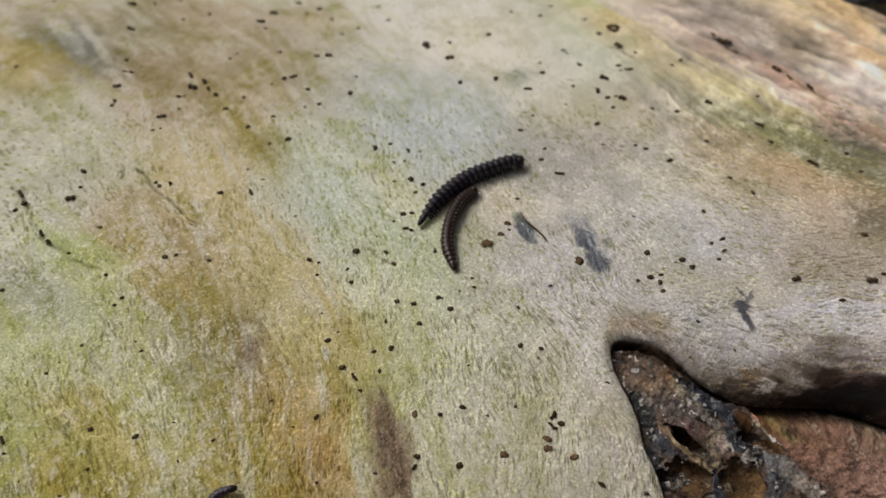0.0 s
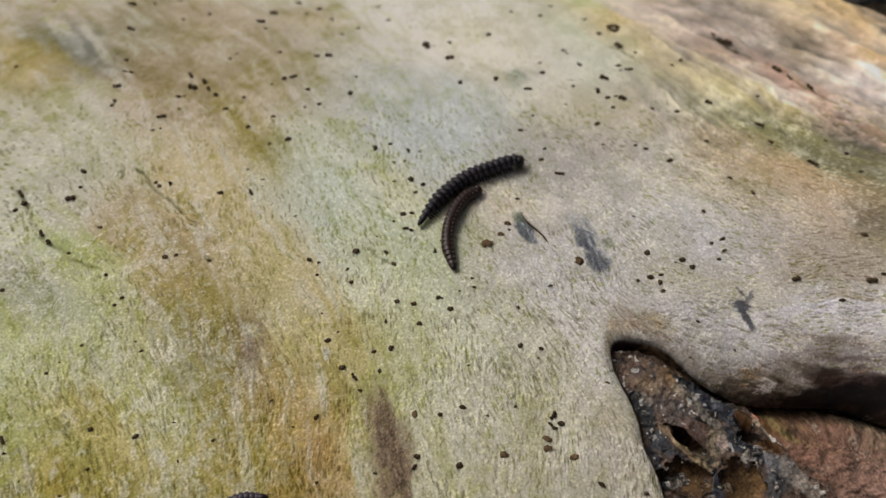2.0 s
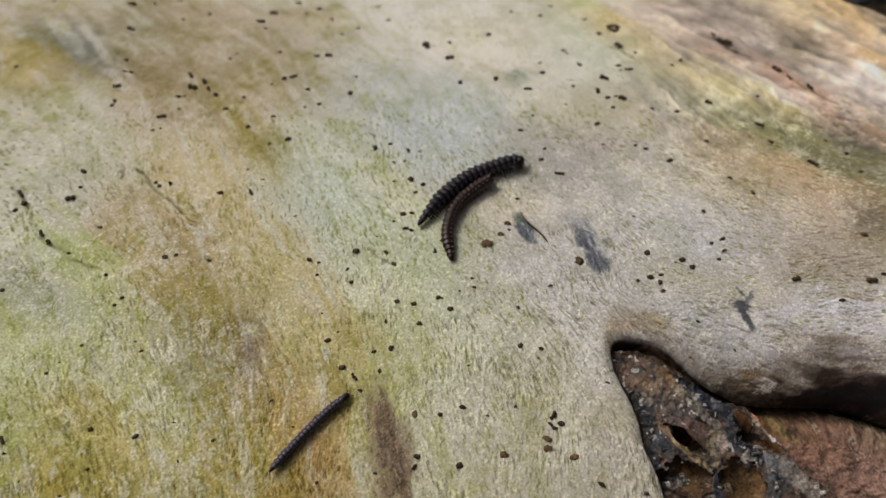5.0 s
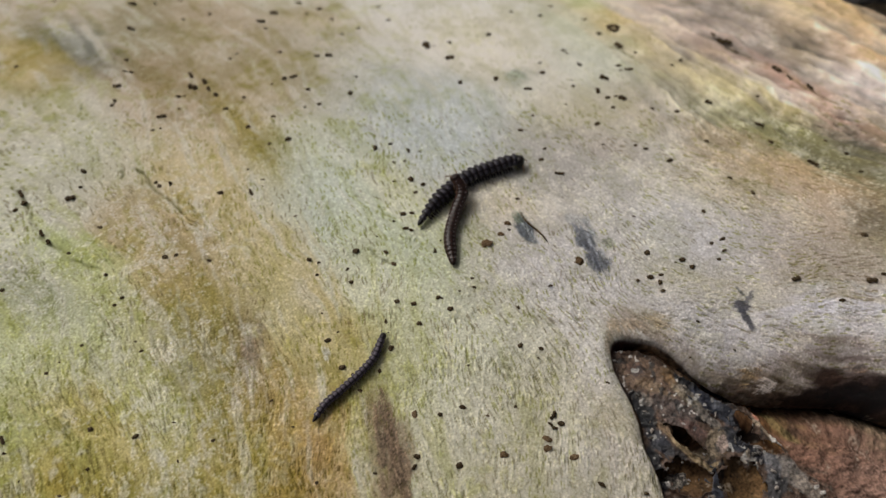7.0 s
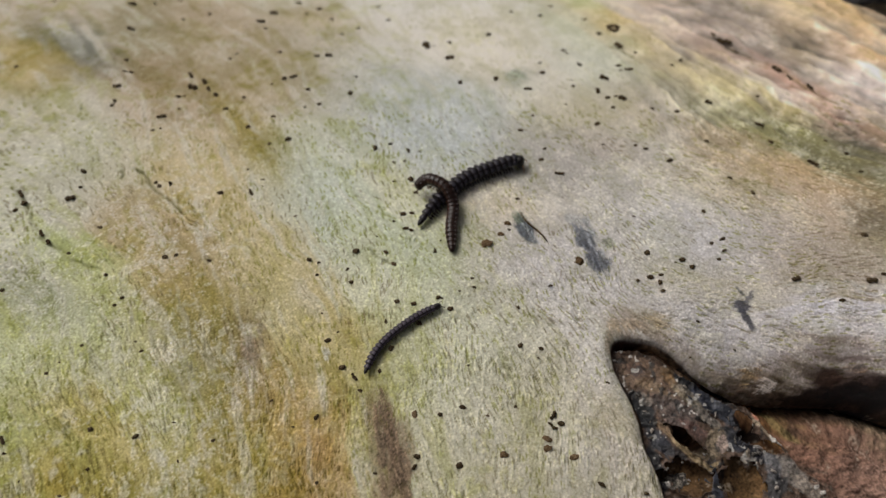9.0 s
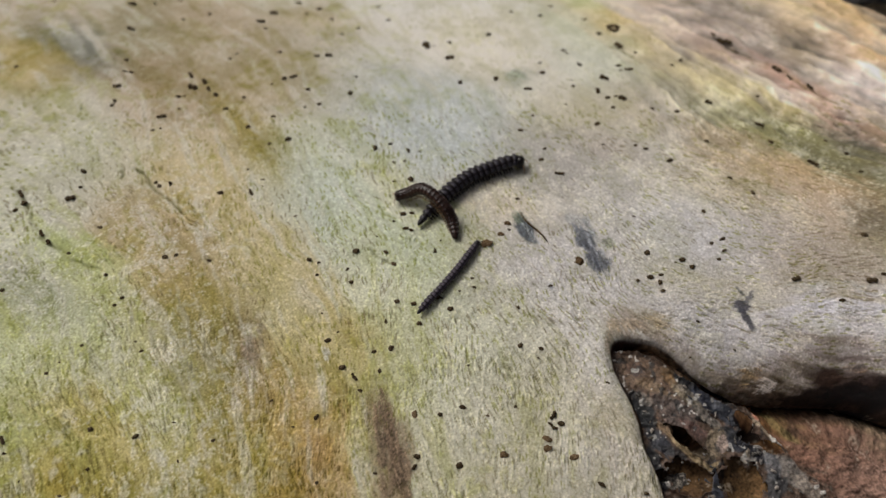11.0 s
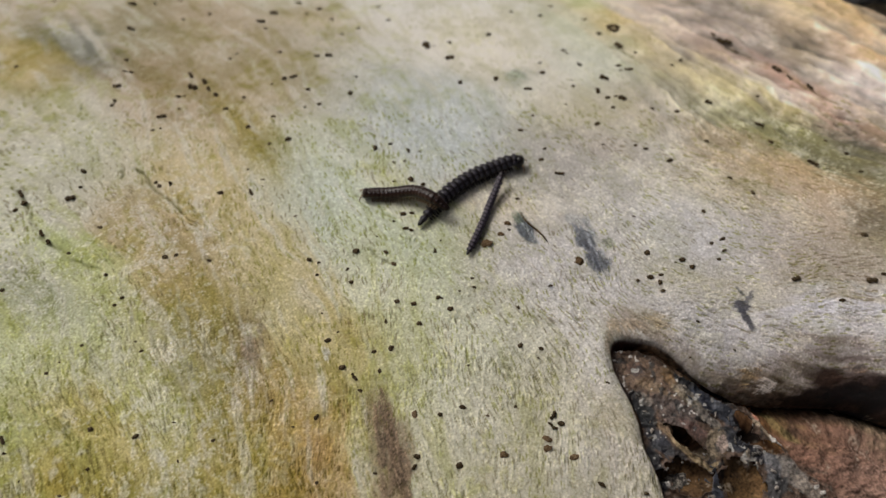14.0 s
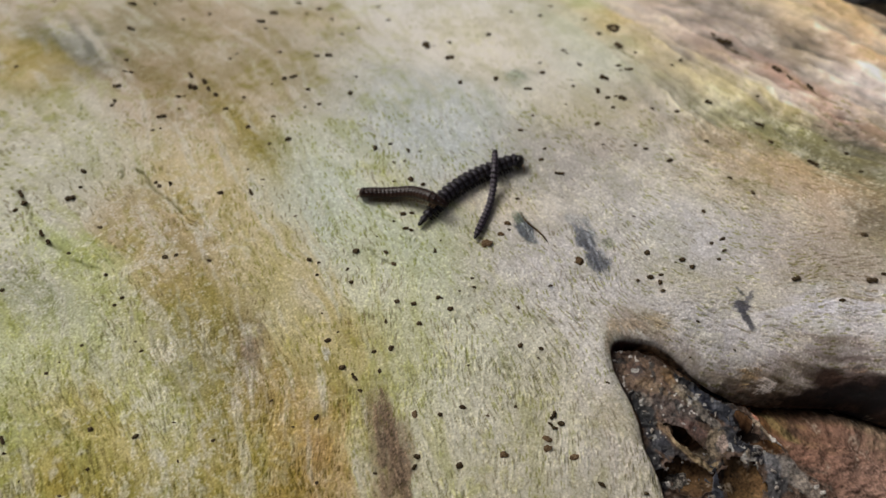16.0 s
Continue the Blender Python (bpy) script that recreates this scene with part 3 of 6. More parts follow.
k = (0.14 + 0.26 * damp)[..., None] * smooth(0.3, 1.8, -streak)[..., None] * smooth(0.08, 0.3, colour[..., 1:2])
colour = colour * (1 - k) + np.array((0.66, 0.65, 0.58)) * k
mottle = 0.5 * fbm(U, W, 0.005, 51, 3) + 0.5 * fbm(U, W, 0.010, 50, 3) + 0.7 * speck
k = (0.22 + 0.46 * damp)[..., None] * smooth(0.05, 0.7, mottle + 0.12 * broad_fibre + 0.14 * fine_fibre)[..., None]
colour = colour * (1 - k) + colour * np.array((0.70, 0.72, 0.34)) * k
crusted = smooth(-0.018, -0.045, U)
rugged = smooth(0.030, 0.060, U) * smooth(0.012, 0.035, W)
k = (calm * (0.22 + 0.55 * crusted))[..., None] * smooth(0.05, 0.65, 0.4 * fbm(U, W, 0.004, 52, 3) + 0.5 * fbm(U, W, 0.009, 49, 3) + 0.7 * fbm(U, W, 0.0011, 55, 2) + 0.12 * broad_fibre + 0.16 * granule)[..., None]
k = k * smooth(0.05, 0.3, colour[..., 1:2])
colour = colour * (1 - k) + (0.45 * colour + 0.55 * np.array((0.70, 0.69, 0.64))) * k
# a fine net of olive crevices between crumbs of bleached wood
ridge = 1 - np.abs(fbm(U + 0.0012 * speck, W + 0.0012 * speck, 0.0026, 65, 3)) / 0.16
k = (calm * (0.10 + 0.34 * damp) * smooth(0.0, 0.9, ridge) * smooth(-0.1, 0.5, fbm(U, W, 0.007, 66, 3) + 0.3 * speck))[..., None]
colour = colour * (1 - k * np.array((0.42, 0.40, 0.60)))
crumb = fbm(U, W, 0.0019, 67, 3)
k = (calm * (0.10 + 0.30 * crusted) * smooth(0.15, 0.6, crumb + 0.25 * fbm(U, W, 0.01, 68, 2)))[..., None] * smooth(0.05, 0.3, colour[..., 1:2])
colour = colour * (1 - k) + np.array((0.72, 0.71, 0.62)) * k
# bleached blotches on the drier side, dull olive ones between them
blotch = fbm(U, W, 0.0045, 69, 4) + 0.5 * fbm(U, W, 0.016, 70, 2) + 0.1 * calm * granule
k = (0.42 * (1 - 0.6 * damp) * smooth(0.05, 0.55, blotch))[..., None] * smooth(0.12, 0.3, colour[..., 1:2])
pale = 0.5 * np.array((0.80, 0.77, 0.70)) + 0.37 * colour / colour.mean(-1, keepdims=True)
colour = colour * (1 - k) + pale * k
k = (0.5 * smooth(0.0, 0.6, -blotch))[..., None]
colour = colour * (1 - k * np.array((0.28, 0.28, 0.42)))
# short green strokes in the pores, and brown ones
middle = smooth(-0.022, -0.008, W) * (1 - smooth(0.032, 0.050, W))
k = (np.minimum(0.95, 0.85 * (0.35 + 0.65 * calm) * (1 + 0.7 * middle)) * smooth(0.6 - 0.15 * middle, 1.7, stroke) * smooth(-0.35, 0.3, fbm(U, W, 0.006, 58, 3)))[..., None]
colour = colour * (1 - k) + colour * np.array((0.58, 0.60, 0.32)) * k
k = (np.minimum(0.9, 0.65 * calm * (1 + 0.8 * middle)) * smooth(0.6, 2.0, hair) * smooth(-0.35, 0.3, fbm(U, W, 0.008, 59, 3)))[..., None]
colour = colour * (1 - k * np.array((0.50, 0.54, 0.62)))
k = 0.4 * smooth(0.3, 0.8, 0.5 * fbm(U, W, 0.006, 56, 3) + 0.7 * fbm(U, W, 0.0012, 57, 3) + 0.15 * fine_fibre)[..., None]
colour = colour * (1 - k * np.array((0.42, 0.50, 0.62)))
k = 0.7 * (calm * smooth(0.9, 2.2, granule + 0.4 * fine_fibre))[..., None]
colour = colour * (1 + 0.2 * k)
colour = np.clip(colour + 0.03 * (colour - colour.mean(-1, keepdims=True)), 0.01, 0.85)
film_and_shade(-45.83, -19.44, 2.46, 1.58, -37, (214, 206, 188), 0.5)
film_and_shade(-45.73, -26.79, 2.18, 2.16, -53, (208, 204, 188), 0.45)
film_and_shade(-40.58, -22.56, 2.23, 1.2, -54, (128, 126, 70), 0.4)
film_and_shade(-8.29, -31.7, 6.26, 1.31, -76, (106, 88, 73), 0.85)
film_and_shade(-6.34, -38.98, 4.86, 1.71, -80, (104, 85, 68), 0.85)
film_and_shade(-9.39, -35.59, 4.3, 0.69, -78, (92, 80, 66), 0.75)
film_and_shade(-19.01, -35.63, 3.15, 1.53, -76, (156, 124, 78), 0.25)
film_and_shade(-31.41, -19.32, 2.62, 1.42, -56, (138, 116, 98), 0.45)
# next three: dark lip staining carried on by painted underside shade
film_and_shade(61.41, -26.53, 3.84, 1.15, 0, (26, 18, 14), 0.95)
film_and_shade(68.11, -25.11, 4.22, 1.15, 0, (24, 16, 13), 0.95)
film_and_shade(71.43, -25.13, 2.31, 2.31, 0, (26, 18, 14), 0.95)
film_and_shade(16.23, 46.57, 2.34, 1.89, -33, (128, 142, 120), 0.55)
film_and_shade(63.17, -23.09, 2.5, 1.92, 20, (52, 36, 28), 0.92)
# next four: lower lip, its staining deepened with painted shade
film_and_shade(62.15, -25.57, 2.88, 1.34, 0, (34, 23, 18), 0.95)
film_and_shade(66.51, -25.96, 4.42, 1.53, 0, (24, 16, 13), 0.96)
film_and_shade(70.73, -26.5, 3.84, 1.92, 0, (22, 15, 12), 0.96)
film_and_shade(57.67, -26.36, 4.8, 0.77, 0, (36, 25, 19), 0.9)
# next three: edge shade of the hollow's rim, painted brown
film_and_shade(27.13, -18.23, 0.67, 2.31, -8, (140, 118, 92), 0.4)
film_and_shade(30.59, -16.6, 3.46, 0.7, -4, (120, 100, 78), 0.4)
film_and_shade(47.61, -25.93, 3.27, 0.6, -20, (84, 66, 50), 0.5)
film_and_shade(30.12, -14.9, 3.46, 1.15, 0, (150, 128, 96), 0.35)
film_and_shade(50.87, -22.75, 1.34, 1.63, -80, (128, 104, 76), 0.75)
# shade along the lip's lower edge, painted on
film_and_shade(52.22, -25.55, 4.8, 0.77, -15, (84, 68, 56), 0.7)
film_and_shade(67.48, -21.92, 2.11, 0.77, 0, (120, 100, 86), 0.6)
film_and_shade(36.5, -14.54, 2.31, 1.15, -20, (140, 122, 84), 0.5)
film_and_shade(15.16, 4.04, 3.69, 1.66, -66, (84, 90, 97), 0.95)
film_and_shade(13.48, 6.81, 1.79, 0.66, -69, (104, 112, 90), 0.6)
film_and_shade(24.37, 5.91, 2.96, 1.61, -44, (150, 150, 150), 0.7)
film_and_shade(25.25, 1.78, 3.33, 1.68, -65, (92, 96, 104), 0.92)
film_and_shade(27.06, -2.62, 3.44, 2.04, -69, (94, 98, 106), 0.92)
film_and_shade(29.2, 1.33, 1.29, 1.34, -1, (120, 124, 120), 0.7)
film_and_shade(26.12, -0.39, 2.81, 1.43, -65, (90, 92, 100), 0.85)
film_and_shade(28.87, 1.09, 1.48, 1.35, -26, (140, 142, 120), 0.75)
film_and_shade(50.26, -11.55, 1.72, 1.54, -18, (70, 70, 78), 0.95)
film_and_shade(50.62, -13.52, 2.11, 0.77, -65, (70, 70, 78), 0.95)
film_and_shade(51.71, -9.99, 1.56, 0.63, 50, (98, 98, 104), 0.85)
film_and_shade(50.68, -8.83, 1.3, 0.33, -60, (105, 105, 105), 0.8)
film_and_shade(21.18, 12.73, 2.54, 1.09, -27, (165, 160, 152), 0.6)
film_and_shade(-19.21, -19.5, 1.6, 0.65, -76, (205, 206, 200), 0.7)
film_and_shade(-10.08, -35.21, 6.18, 1.38, -84, (122, 106, 88), 0.5)
film_and_shade(-11.01, -29.71, 3.55, 1.15, -82, (122, 104, 86), 0.5)
film_and_shade(-5.9, -35.64, 4.85, 1.56, -83, (134, 116, 96), 0.5)
film_and_shade(-7.17, -39.82, 3.26, 1.87, -82, (108, 94, 78), 0.5)
film_and_shade(-7.71, -36.07, 5.0, 2.24, -82, (120, 102, 84), 0.55)
film_and_shade(-9.04, -29.98, 3.72, 1.41, -78, (112, 94, 76), 0.5)
film_and_shade(-73.8, 35.36, 1.62, 0.33, -70, (128, 128, 92), 0.7)
film_and_shade(52.71, -24.21, 1.4, 1.26, -11, (196, 186, 180), 0.55)
film_and_shade(49.76, -23.07, 1.93, 1.17, -11, (112, 94, 66), 0.6)
film_and_shade(36.11, -21.64, 3.57, 0.88, -11, (140, 124, 96), 0.25)
film_and_shade(18.52, -7.61, 0.82, 0.61, -66, (120, 124, 130), 0.8)

film_and_shade(15.35, 3.97, 2.95, 0.27, -67, (158, 164, 166), 0.6)
film_and_shade(16.58, 2.75, 2.01, 0.27, -66, (146, 152, 156), 0.55)
film_and_shade(26.26, 0.59, 3.25, 0.32, -69, (150, 154, 160), 0.6)
film_and_shade(28.05, -1.29, 2.79, 0.32, -71, (144, 148, 156), 0.6)
film_and_shade(26.83, -3.36, 1.72, 0.31, -75, (60, 64, 74), 0.7)
film_and_shade(27.31, 1.9, 3.26, 0.55, -67, (150, 152, 150), 0.5)
film_and_shade(26.12, 4.95, 2.96, 0.88, -72, (128, 132, 136), 0.5)
film_and_shade(14.5, 6.83, 1.69, 0.53, -77, (82, 92, 80), 0.7)

# hairline cracks: points in millimetres of u and w
CRACKS = (
    ((-78.67, 12.25), (-73.63, 5.13), (-69.38, 0.74), (-64.6, -2.44), (-59.15, -4.66)),
    ((-57.49, 18.17), (-54.3, 14.63), (-50.58, 10.99), (-47.7, 7.76)),
    ((-61.51, 18.06), (-60.73, 19.23), (-58.72, 18.87), (-57.11, 17.46)),
    ((61.38, 61.48), (64.64, 55.22), (71.35, 48.34), (76.51, 41.57), (81.02, 35.44)),
    ((37.24, 56.11), (42.37, 52.96)),
    ((-57.0, 17.6), (-58.2, 18.9), (-60.3, 19.0), (-61.2, 17.8), (-60.9, 16.4)),
    ((-14.57, 1.76), (-11.89, -1.25), (-8.33, -3.01)),
)
grooves = np.zeros(U.shape)


def line_distance(u, w, points):
    best = np.full(u.shape, 9.0)
    for (ax, ay), (bx, by) in zip(points, points[1:]):
        ax, ay, bx, by = ax / 1000, ay / 1000, bx / 1000, by / 1000
        s = np.clip(((u - ax) * (bx - ax) + (w - ay) * (by - ay)) / ((bx - ax) ** 2 + (by - ay) ** 2), 0, 1)
        best = np.minimum(best, np.hypot(u - ax - s * (bx - ax), w - ay - s * (by - ay)))
    return best


crack = smooth(1.2, 2.3, -fine_fibre - 0.35 * broad_fibre)[..., None]
crooked_u, crooked_w, broken = U + 0.0011 * fbm(U, W, 0.004, 81, 3), W + 0.0011 * fbm(U, W, 0.004, 82, 3), smooth(-0.6, 0.1, fbm(U, W, 0.004, 83, 2))
for line in CRACKS:
    groove = np.exp(-(line_distance(crooked_u, crooked_w, line) / 0.00034) ** 2) * broken
    grooves = grooves + groove
colour = colour * (1 + 0.03 * fine_fibre + 0.03 * broad_fibre + 0.05 * calm * granule)[..., None] * (1 - crack * (0.5 + 1.3 * smooth(0.0, -0.03, W))[..., None] * np.array((0.22, 0.23, 0.32)))
colour = colour * (1 + rugged * (0.17 * streak + 0.14 * broad_fibre + 0.40 * fbm(U, W, 0.004, 91, 3)))[..., None]
colour = colour * (1 - np.clip(grooves, 0, 1)[..., None] * np.array((0.5, 0.5, 0.62)))
floor_stain_and_shade(36.48, -21.2, 4.9, 2.7, -30, (122, 90, 62), 1.2)
floor_stain_and_shade(41.71, -26.26, 3.9, 1.2, -35, (112, 88, 74), 1.0)
floor_stain_and_shade(36.99, -37.51, 4.9, 2.0, -20, (112, 86, 54), 1.4)
floor_stain_and_shade(48.77, -38.64, 4.4, 2.9, -40, (112, 86, 56), 1.4)
floor_stain_and_shade(51.76, -27.89, 3.9, 1.0, -30, (130, 85, 45), 1.2)
floor_stain_and_shade(52.95, -33.44, 2.9, 1.2, -30, (110, 78, 42), 1)
floor_stain_and_shade(62.93, -33.7, 6.9, 4.9, -20, (118, 88, 74), 1.6)
floor_stain_and_shade(67.75, -38.99, 5.9, 3.9, -20, (136, 110, 98), 1.3)
floor_stain_and_shade(72.37, -30.94, 3.9, 2.7, -20, (142, 126, 104), 1.4)
# next three: brown wood under the lip and in the notch, darkened for shade
floor_stain_and_shade(62.67, -29.0, 6.9, 1.8, -15, (92, 70, 50), 1.8)
floor_stain_and_shade(30.99, -19.01, 2.2, 2.9, -80, (58, 40, 30), 1.0)
floor_stain_and_shade(57.28, -30.63, 5.9, 1.0, -28, (100, 84, 50), 1.2)
floor_stain_and_shade(41.79, -24.48, 5.4, 1.4, -38, (40, 40, 44), 1.3)
floor_stain_and_shade(46.63, -30.47, 4.4, 1.6, -40, (42, 42, 46), 1.3)
floor_stain_and_shade(49.64, -33.74, 4.9, 1.2, -30, (44, 40, 40), 1.2)
floor_stain_and_shade(32.46, -29.54, 5.9, 1.4, -70, (36, 37, 39), 2.2)
floor_stain_and_shade(34.47, -35.79, 3.9, 1.6, -60, (40, 38, 36), 2)
floor_stain_and_shade(43.4, -39.63, 3.9, 1.4, -85, (36, 36, 38), 2)
floor_stain_and_shade(54.86, -39.1, 5.9, 2.4, -45, (62, 60, 54), 2)
# the dark of the long pit, painted in
floor_stain_and_shade(41.81, -33.07, 3.9, 1.4, -30, (30, 22, 18), 2.2)
# next six: undercut wall and notch, rotten wood with its shade painted in
floor_stain_and_shade(52.95, -26.39, 6.9, 0.9, 0, (40, 30, 25), 4)
floor_stain_and_shade(62.82, -27.12, 6.9, 1.0, 0, (40, 30, 25), 4)
floor_stain_and_shade(70.77, -28.56, 5.9, 1.4, -5, (36, 30, 27), 4)
floor_stain_and_shade(30.69, -18.04, 3.3, 1.2, -20, (40, 28, 22), 3)
floor_stain_and_shade(39.58, -22.31, 5.9, 0.8, -38, (44, 33, 26), 3)
floor_stain_and_shade(46.61, -25.38, 4.9, 0.8, -25, (44, 33, 26), 3)
floor_stain_and_shade(43.49, -33.47, 2.9, 2.0, -40, (146, 132, 110), 2.2)
floor_stain_and_shade(37.39, -25.04, 3.9, 1.6, -35, (124, 100, 80), 1.6)
floor_stain_and_shade(38.19, -29.5, 3.9, 1.2, -35, (112, 88, 76), 1.6)
floor_stain_and_shade(41.45, -31.28, 3.9, 1.0, -35, (120, 104, 88), 1.4)
# shadow below the right of the lip, painted onto the floor
floor_stain_and_shade(67.73, -28.22, 7.8, 1.4, -2, (48, 38, 31), 4)
floor_stain_and_shade(45.83, -38.34, 2.9, 2.0, -60, (120, 92, 62), 1.2)
# the same shadow painted on further left
floor_stain_and_shade(57.15, -27.79, 5.9, 1.2, -5, (52, 40, 32), 3)

floor_colour = floor_colour / floor_weight[..., None]


def floor_film_and_shade(u, w, length, width, turn, rgb, strength=0.9):
    """A torn-edged patch on the rotten floor: skin of dead bark, brown wood, shade painted into pits."""
    here = window(u, w, 2 * max(length, width) + 1)
    c, s = cos(radians(turn)), sin(radians(turn))
    du, dw = film_warp_u[here] - u, film_warp_w[here] - w
    q = ((du * c + dw * s) / length) ** 2 + ((dw * c - du * s) / width) ** 2
    k = (smooth(-0.1, 0.35, 1 - q + 0.8 * fbm(U[here], W[here], 0.002, 45, 3)) * strength)[..., None]
    floor_colour[here] = floor_colour[here] * (1 - k) + k * linear(rgb)


floor_film_and_shade(35.01, -21.12, 3.92, 2.55, -30, (172, 146, 118), 0.8)
floor_film_and_shade(38.48, -24.9, 4.9, 2.35, -38, (176, 150, 124), 0.85)
floor_film_and_shade(39.43, -29.61, 3.53, 1.08, -35, (124, 98, 86), 0.6)
floor_film_and_shade(40.15, -23.2, 2.16, 1.27, -35, (38, 40, 44), 0.9)
floor_film_and_shade(43.35, -25.52, 3.53, 1.37, -40, (40, 42, 48), 0.9)
floor_film_and_shade(47.64, -28.71, 3.33, 1.37, -38, (46, 48, 54), 0.9)
floor_film_and_shade(48.89, -32.5, 2.94, 1.27, -35, (40, 40, 44), 0.9)
floor_film_and_shade(31.99, -27.99, 3.53, 1.08, -68, (36, 38, 42), 0.92)
floor_film_and_shade(33.8, -32.39, 3.14, 1.18, -60, (38, 40, 45), 0.92)
floor_film_and_shade(36.11, -34.85, 2.74, 1.18, -40, (48, 50, 55), 0.85)
floor_film_and_shade(43.72, -38.36, 3.53, 0.98, -85, (44, 44, 48), 0.85)
floor_film_and_shade(52.91, -37.43, 3.53, 1.18, -40, (60, 60, 60), 0.8)
floor_film_and_shade(37.36, -31.6, 2.35, 0.39, -50, (176, 156, 130), 0.85)
floor_film_and_shade(40.72, -36.61, 2.94, 0.39, -20, (176, 158, 130), 0.85)
floor_film_and_shade(43.56, -33.48, 2.55, 0.69, -85, (150, 134, 112), 0.8)
floor_film_and_shade(50.44, -28.78, 1.96, 1.18, -20, (146, 98, 55), 0.85)
floor_film_and_shade(39.43, -39.06, 3.72, 1.96, -20, (92, 70, 46), 0.8)
floor_film_and_shade(48.22, -39.28, 2.94, 2.55, 0, (112, 84, 55), 0.8)
floor_film_and_shade(53.75, -33.34, 2.16, 0.78, -20, (116, 84, 50), 0.8)
floor_film_and_shade(55.32, -31.34, 2.94, 0.69, -35, (128, 116, 76), 0.45)
floor_film_and_shade(55.03, -38.39, 4.31, 1.96, -50, (142, 132, 114), 0.8)
# next two: darkness of the pits, put into the colour
floor_film_and_shade(41.59, -32.98, 3.53, 0.98, -33, (30, 20, 15), 0.95)
floor_film_and_shade(51.69, -31.96, 1.27, 1.18, 0, (26, 18, 15), 0.95)
floor_film_and_shade(29.98, -18.48, 1.57, 2.55, -75, (58, 30, 24), 0.85)
# a deep dark hole under the lip, only painted
floor_film_and_shade(70.77, -28.56, 4.9, 0.98, -4, (30, 30, 32), 0.9)

floor_film_and_shade(38.39, -37.87, 4.14, 2.68, -12, (90, 68, 44), 0.9)
floor_film_and_shade(46.81, -39.18, 4.08, 3.59, 0, (94, 72, 46), 0.9)
floor_film_and_shade(49.42, -29.65, 2.2, 1.6, -31, (102, 72, 46), 0.9)
# shade painted over the small pit's own oval
floor_film_and_shade(49.63, -32.42, 1.7, 0.88, -24, (38, 28, 22), 0.95)
floor_film_and_shade(53.15, -33.96, 2.22, 0.85, -17, (90, 64, 40), 0.9)
# brown of the long pit, painted darker for its depth
floor_film_and_shade(39.36, -33.06, 3.02, 1.36, -41, (62, 42, 28), 0.95)

UB, WB = U[ROUND_HOLLOW], W[ROUND_HOLLOW]
floor_colour = floor_colour[ROUND_HOLLOW]
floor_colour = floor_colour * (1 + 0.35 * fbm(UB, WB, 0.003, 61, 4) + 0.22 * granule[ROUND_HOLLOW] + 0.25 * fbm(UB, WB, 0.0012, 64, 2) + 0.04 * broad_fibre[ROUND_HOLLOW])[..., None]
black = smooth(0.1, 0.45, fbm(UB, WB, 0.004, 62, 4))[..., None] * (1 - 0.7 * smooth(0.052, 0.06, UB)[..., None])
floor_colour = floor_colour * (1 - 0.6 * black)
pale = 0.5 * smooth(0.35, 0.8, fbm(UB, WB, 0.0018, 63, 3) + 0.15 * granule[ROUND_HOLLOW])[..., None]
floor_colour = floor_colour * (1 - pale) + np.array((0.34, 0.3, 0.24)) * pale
floor_colour = floor_colour * (1 + 0.2 * smooth(0.045, 0.055, UB))[..., None]
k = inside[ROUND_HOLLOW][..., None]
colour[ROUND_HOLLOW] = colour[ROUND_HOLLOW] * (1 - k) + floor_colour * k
colour = np.clip(colour, 0.006, 0.85)

H = relief(U, W) + hollow_h + trench_shape(U, W) + (0.00002 * fine_fibre + 0.00003 * broad_fibre + 0.00002 * granule) + 0.00006 * speck + 0.00006 * crumb + 0.00008 * fbm(U, W, 0.004, 72, 2) - 0.0003 * grooves + rugged * (0.0002 * streak + 0.0005 * fbm(U, W, 0.005, 91, 3))
xyz = place(U + shift_u, W + shift_w, H).reshape(-1, 3)


def grid_mesh(name, points, nu, nw):
    i = np.arange(nu * nw).reshape(nu, nw)
    quads = np.stack([i[:-1, :-1], i[1:, :-1], i[1:, 1:], i[:-1, 1:]], -1).reshape(-1, 4)
    mesh = bpy.data.meshes.new(name)
    mesh.vertices.add(len(points))
    mesh.vertices.foreach_set("co", points.astype(np.float32).ravel())
    caps = [i[0, :], i[-1, ::-1]]
    loops = np.concatenate([quads.ravel(), *caps])
    starts = np.concatenate([np.arange(len(quads)) * 4, [len(quads) * 4, len(quads) * 4 + nw]])
    mesh.loops.add(len(loops))
    mesh.loops.foreach_set("vertex_index", loops.astype(np.int32))
    mesh.polygons.add(len(starts))
    mesh.polygons.foreach_set("loop_start", starts.astype(np.int32))
    mesh.polygons.foreach_set("use_smooth", np.ones(len(starts), bool))
    mesh.update(calc_edges=True)
    mesh.validate()
    return mesh


log_mesh = grid_mesh("fallen_log", xyz, *U.shape)
log_mesh.materials.append(WOOD)
layer = log_mesh.attributes.new("wood_colour", "FLOAT_COLOR", "POINT")
roughened = 1 - 0.85 * smooth(-0.012, 0.02, W - 0.1 * U)
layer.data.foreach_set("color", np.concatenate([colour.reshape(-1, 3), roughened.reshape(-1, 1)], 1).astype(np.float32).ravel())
fallen_log = tagged(new("fallen_log", log_mesh), "pale barkless fallen log stained yellow and green with a rotted hollow", "log")

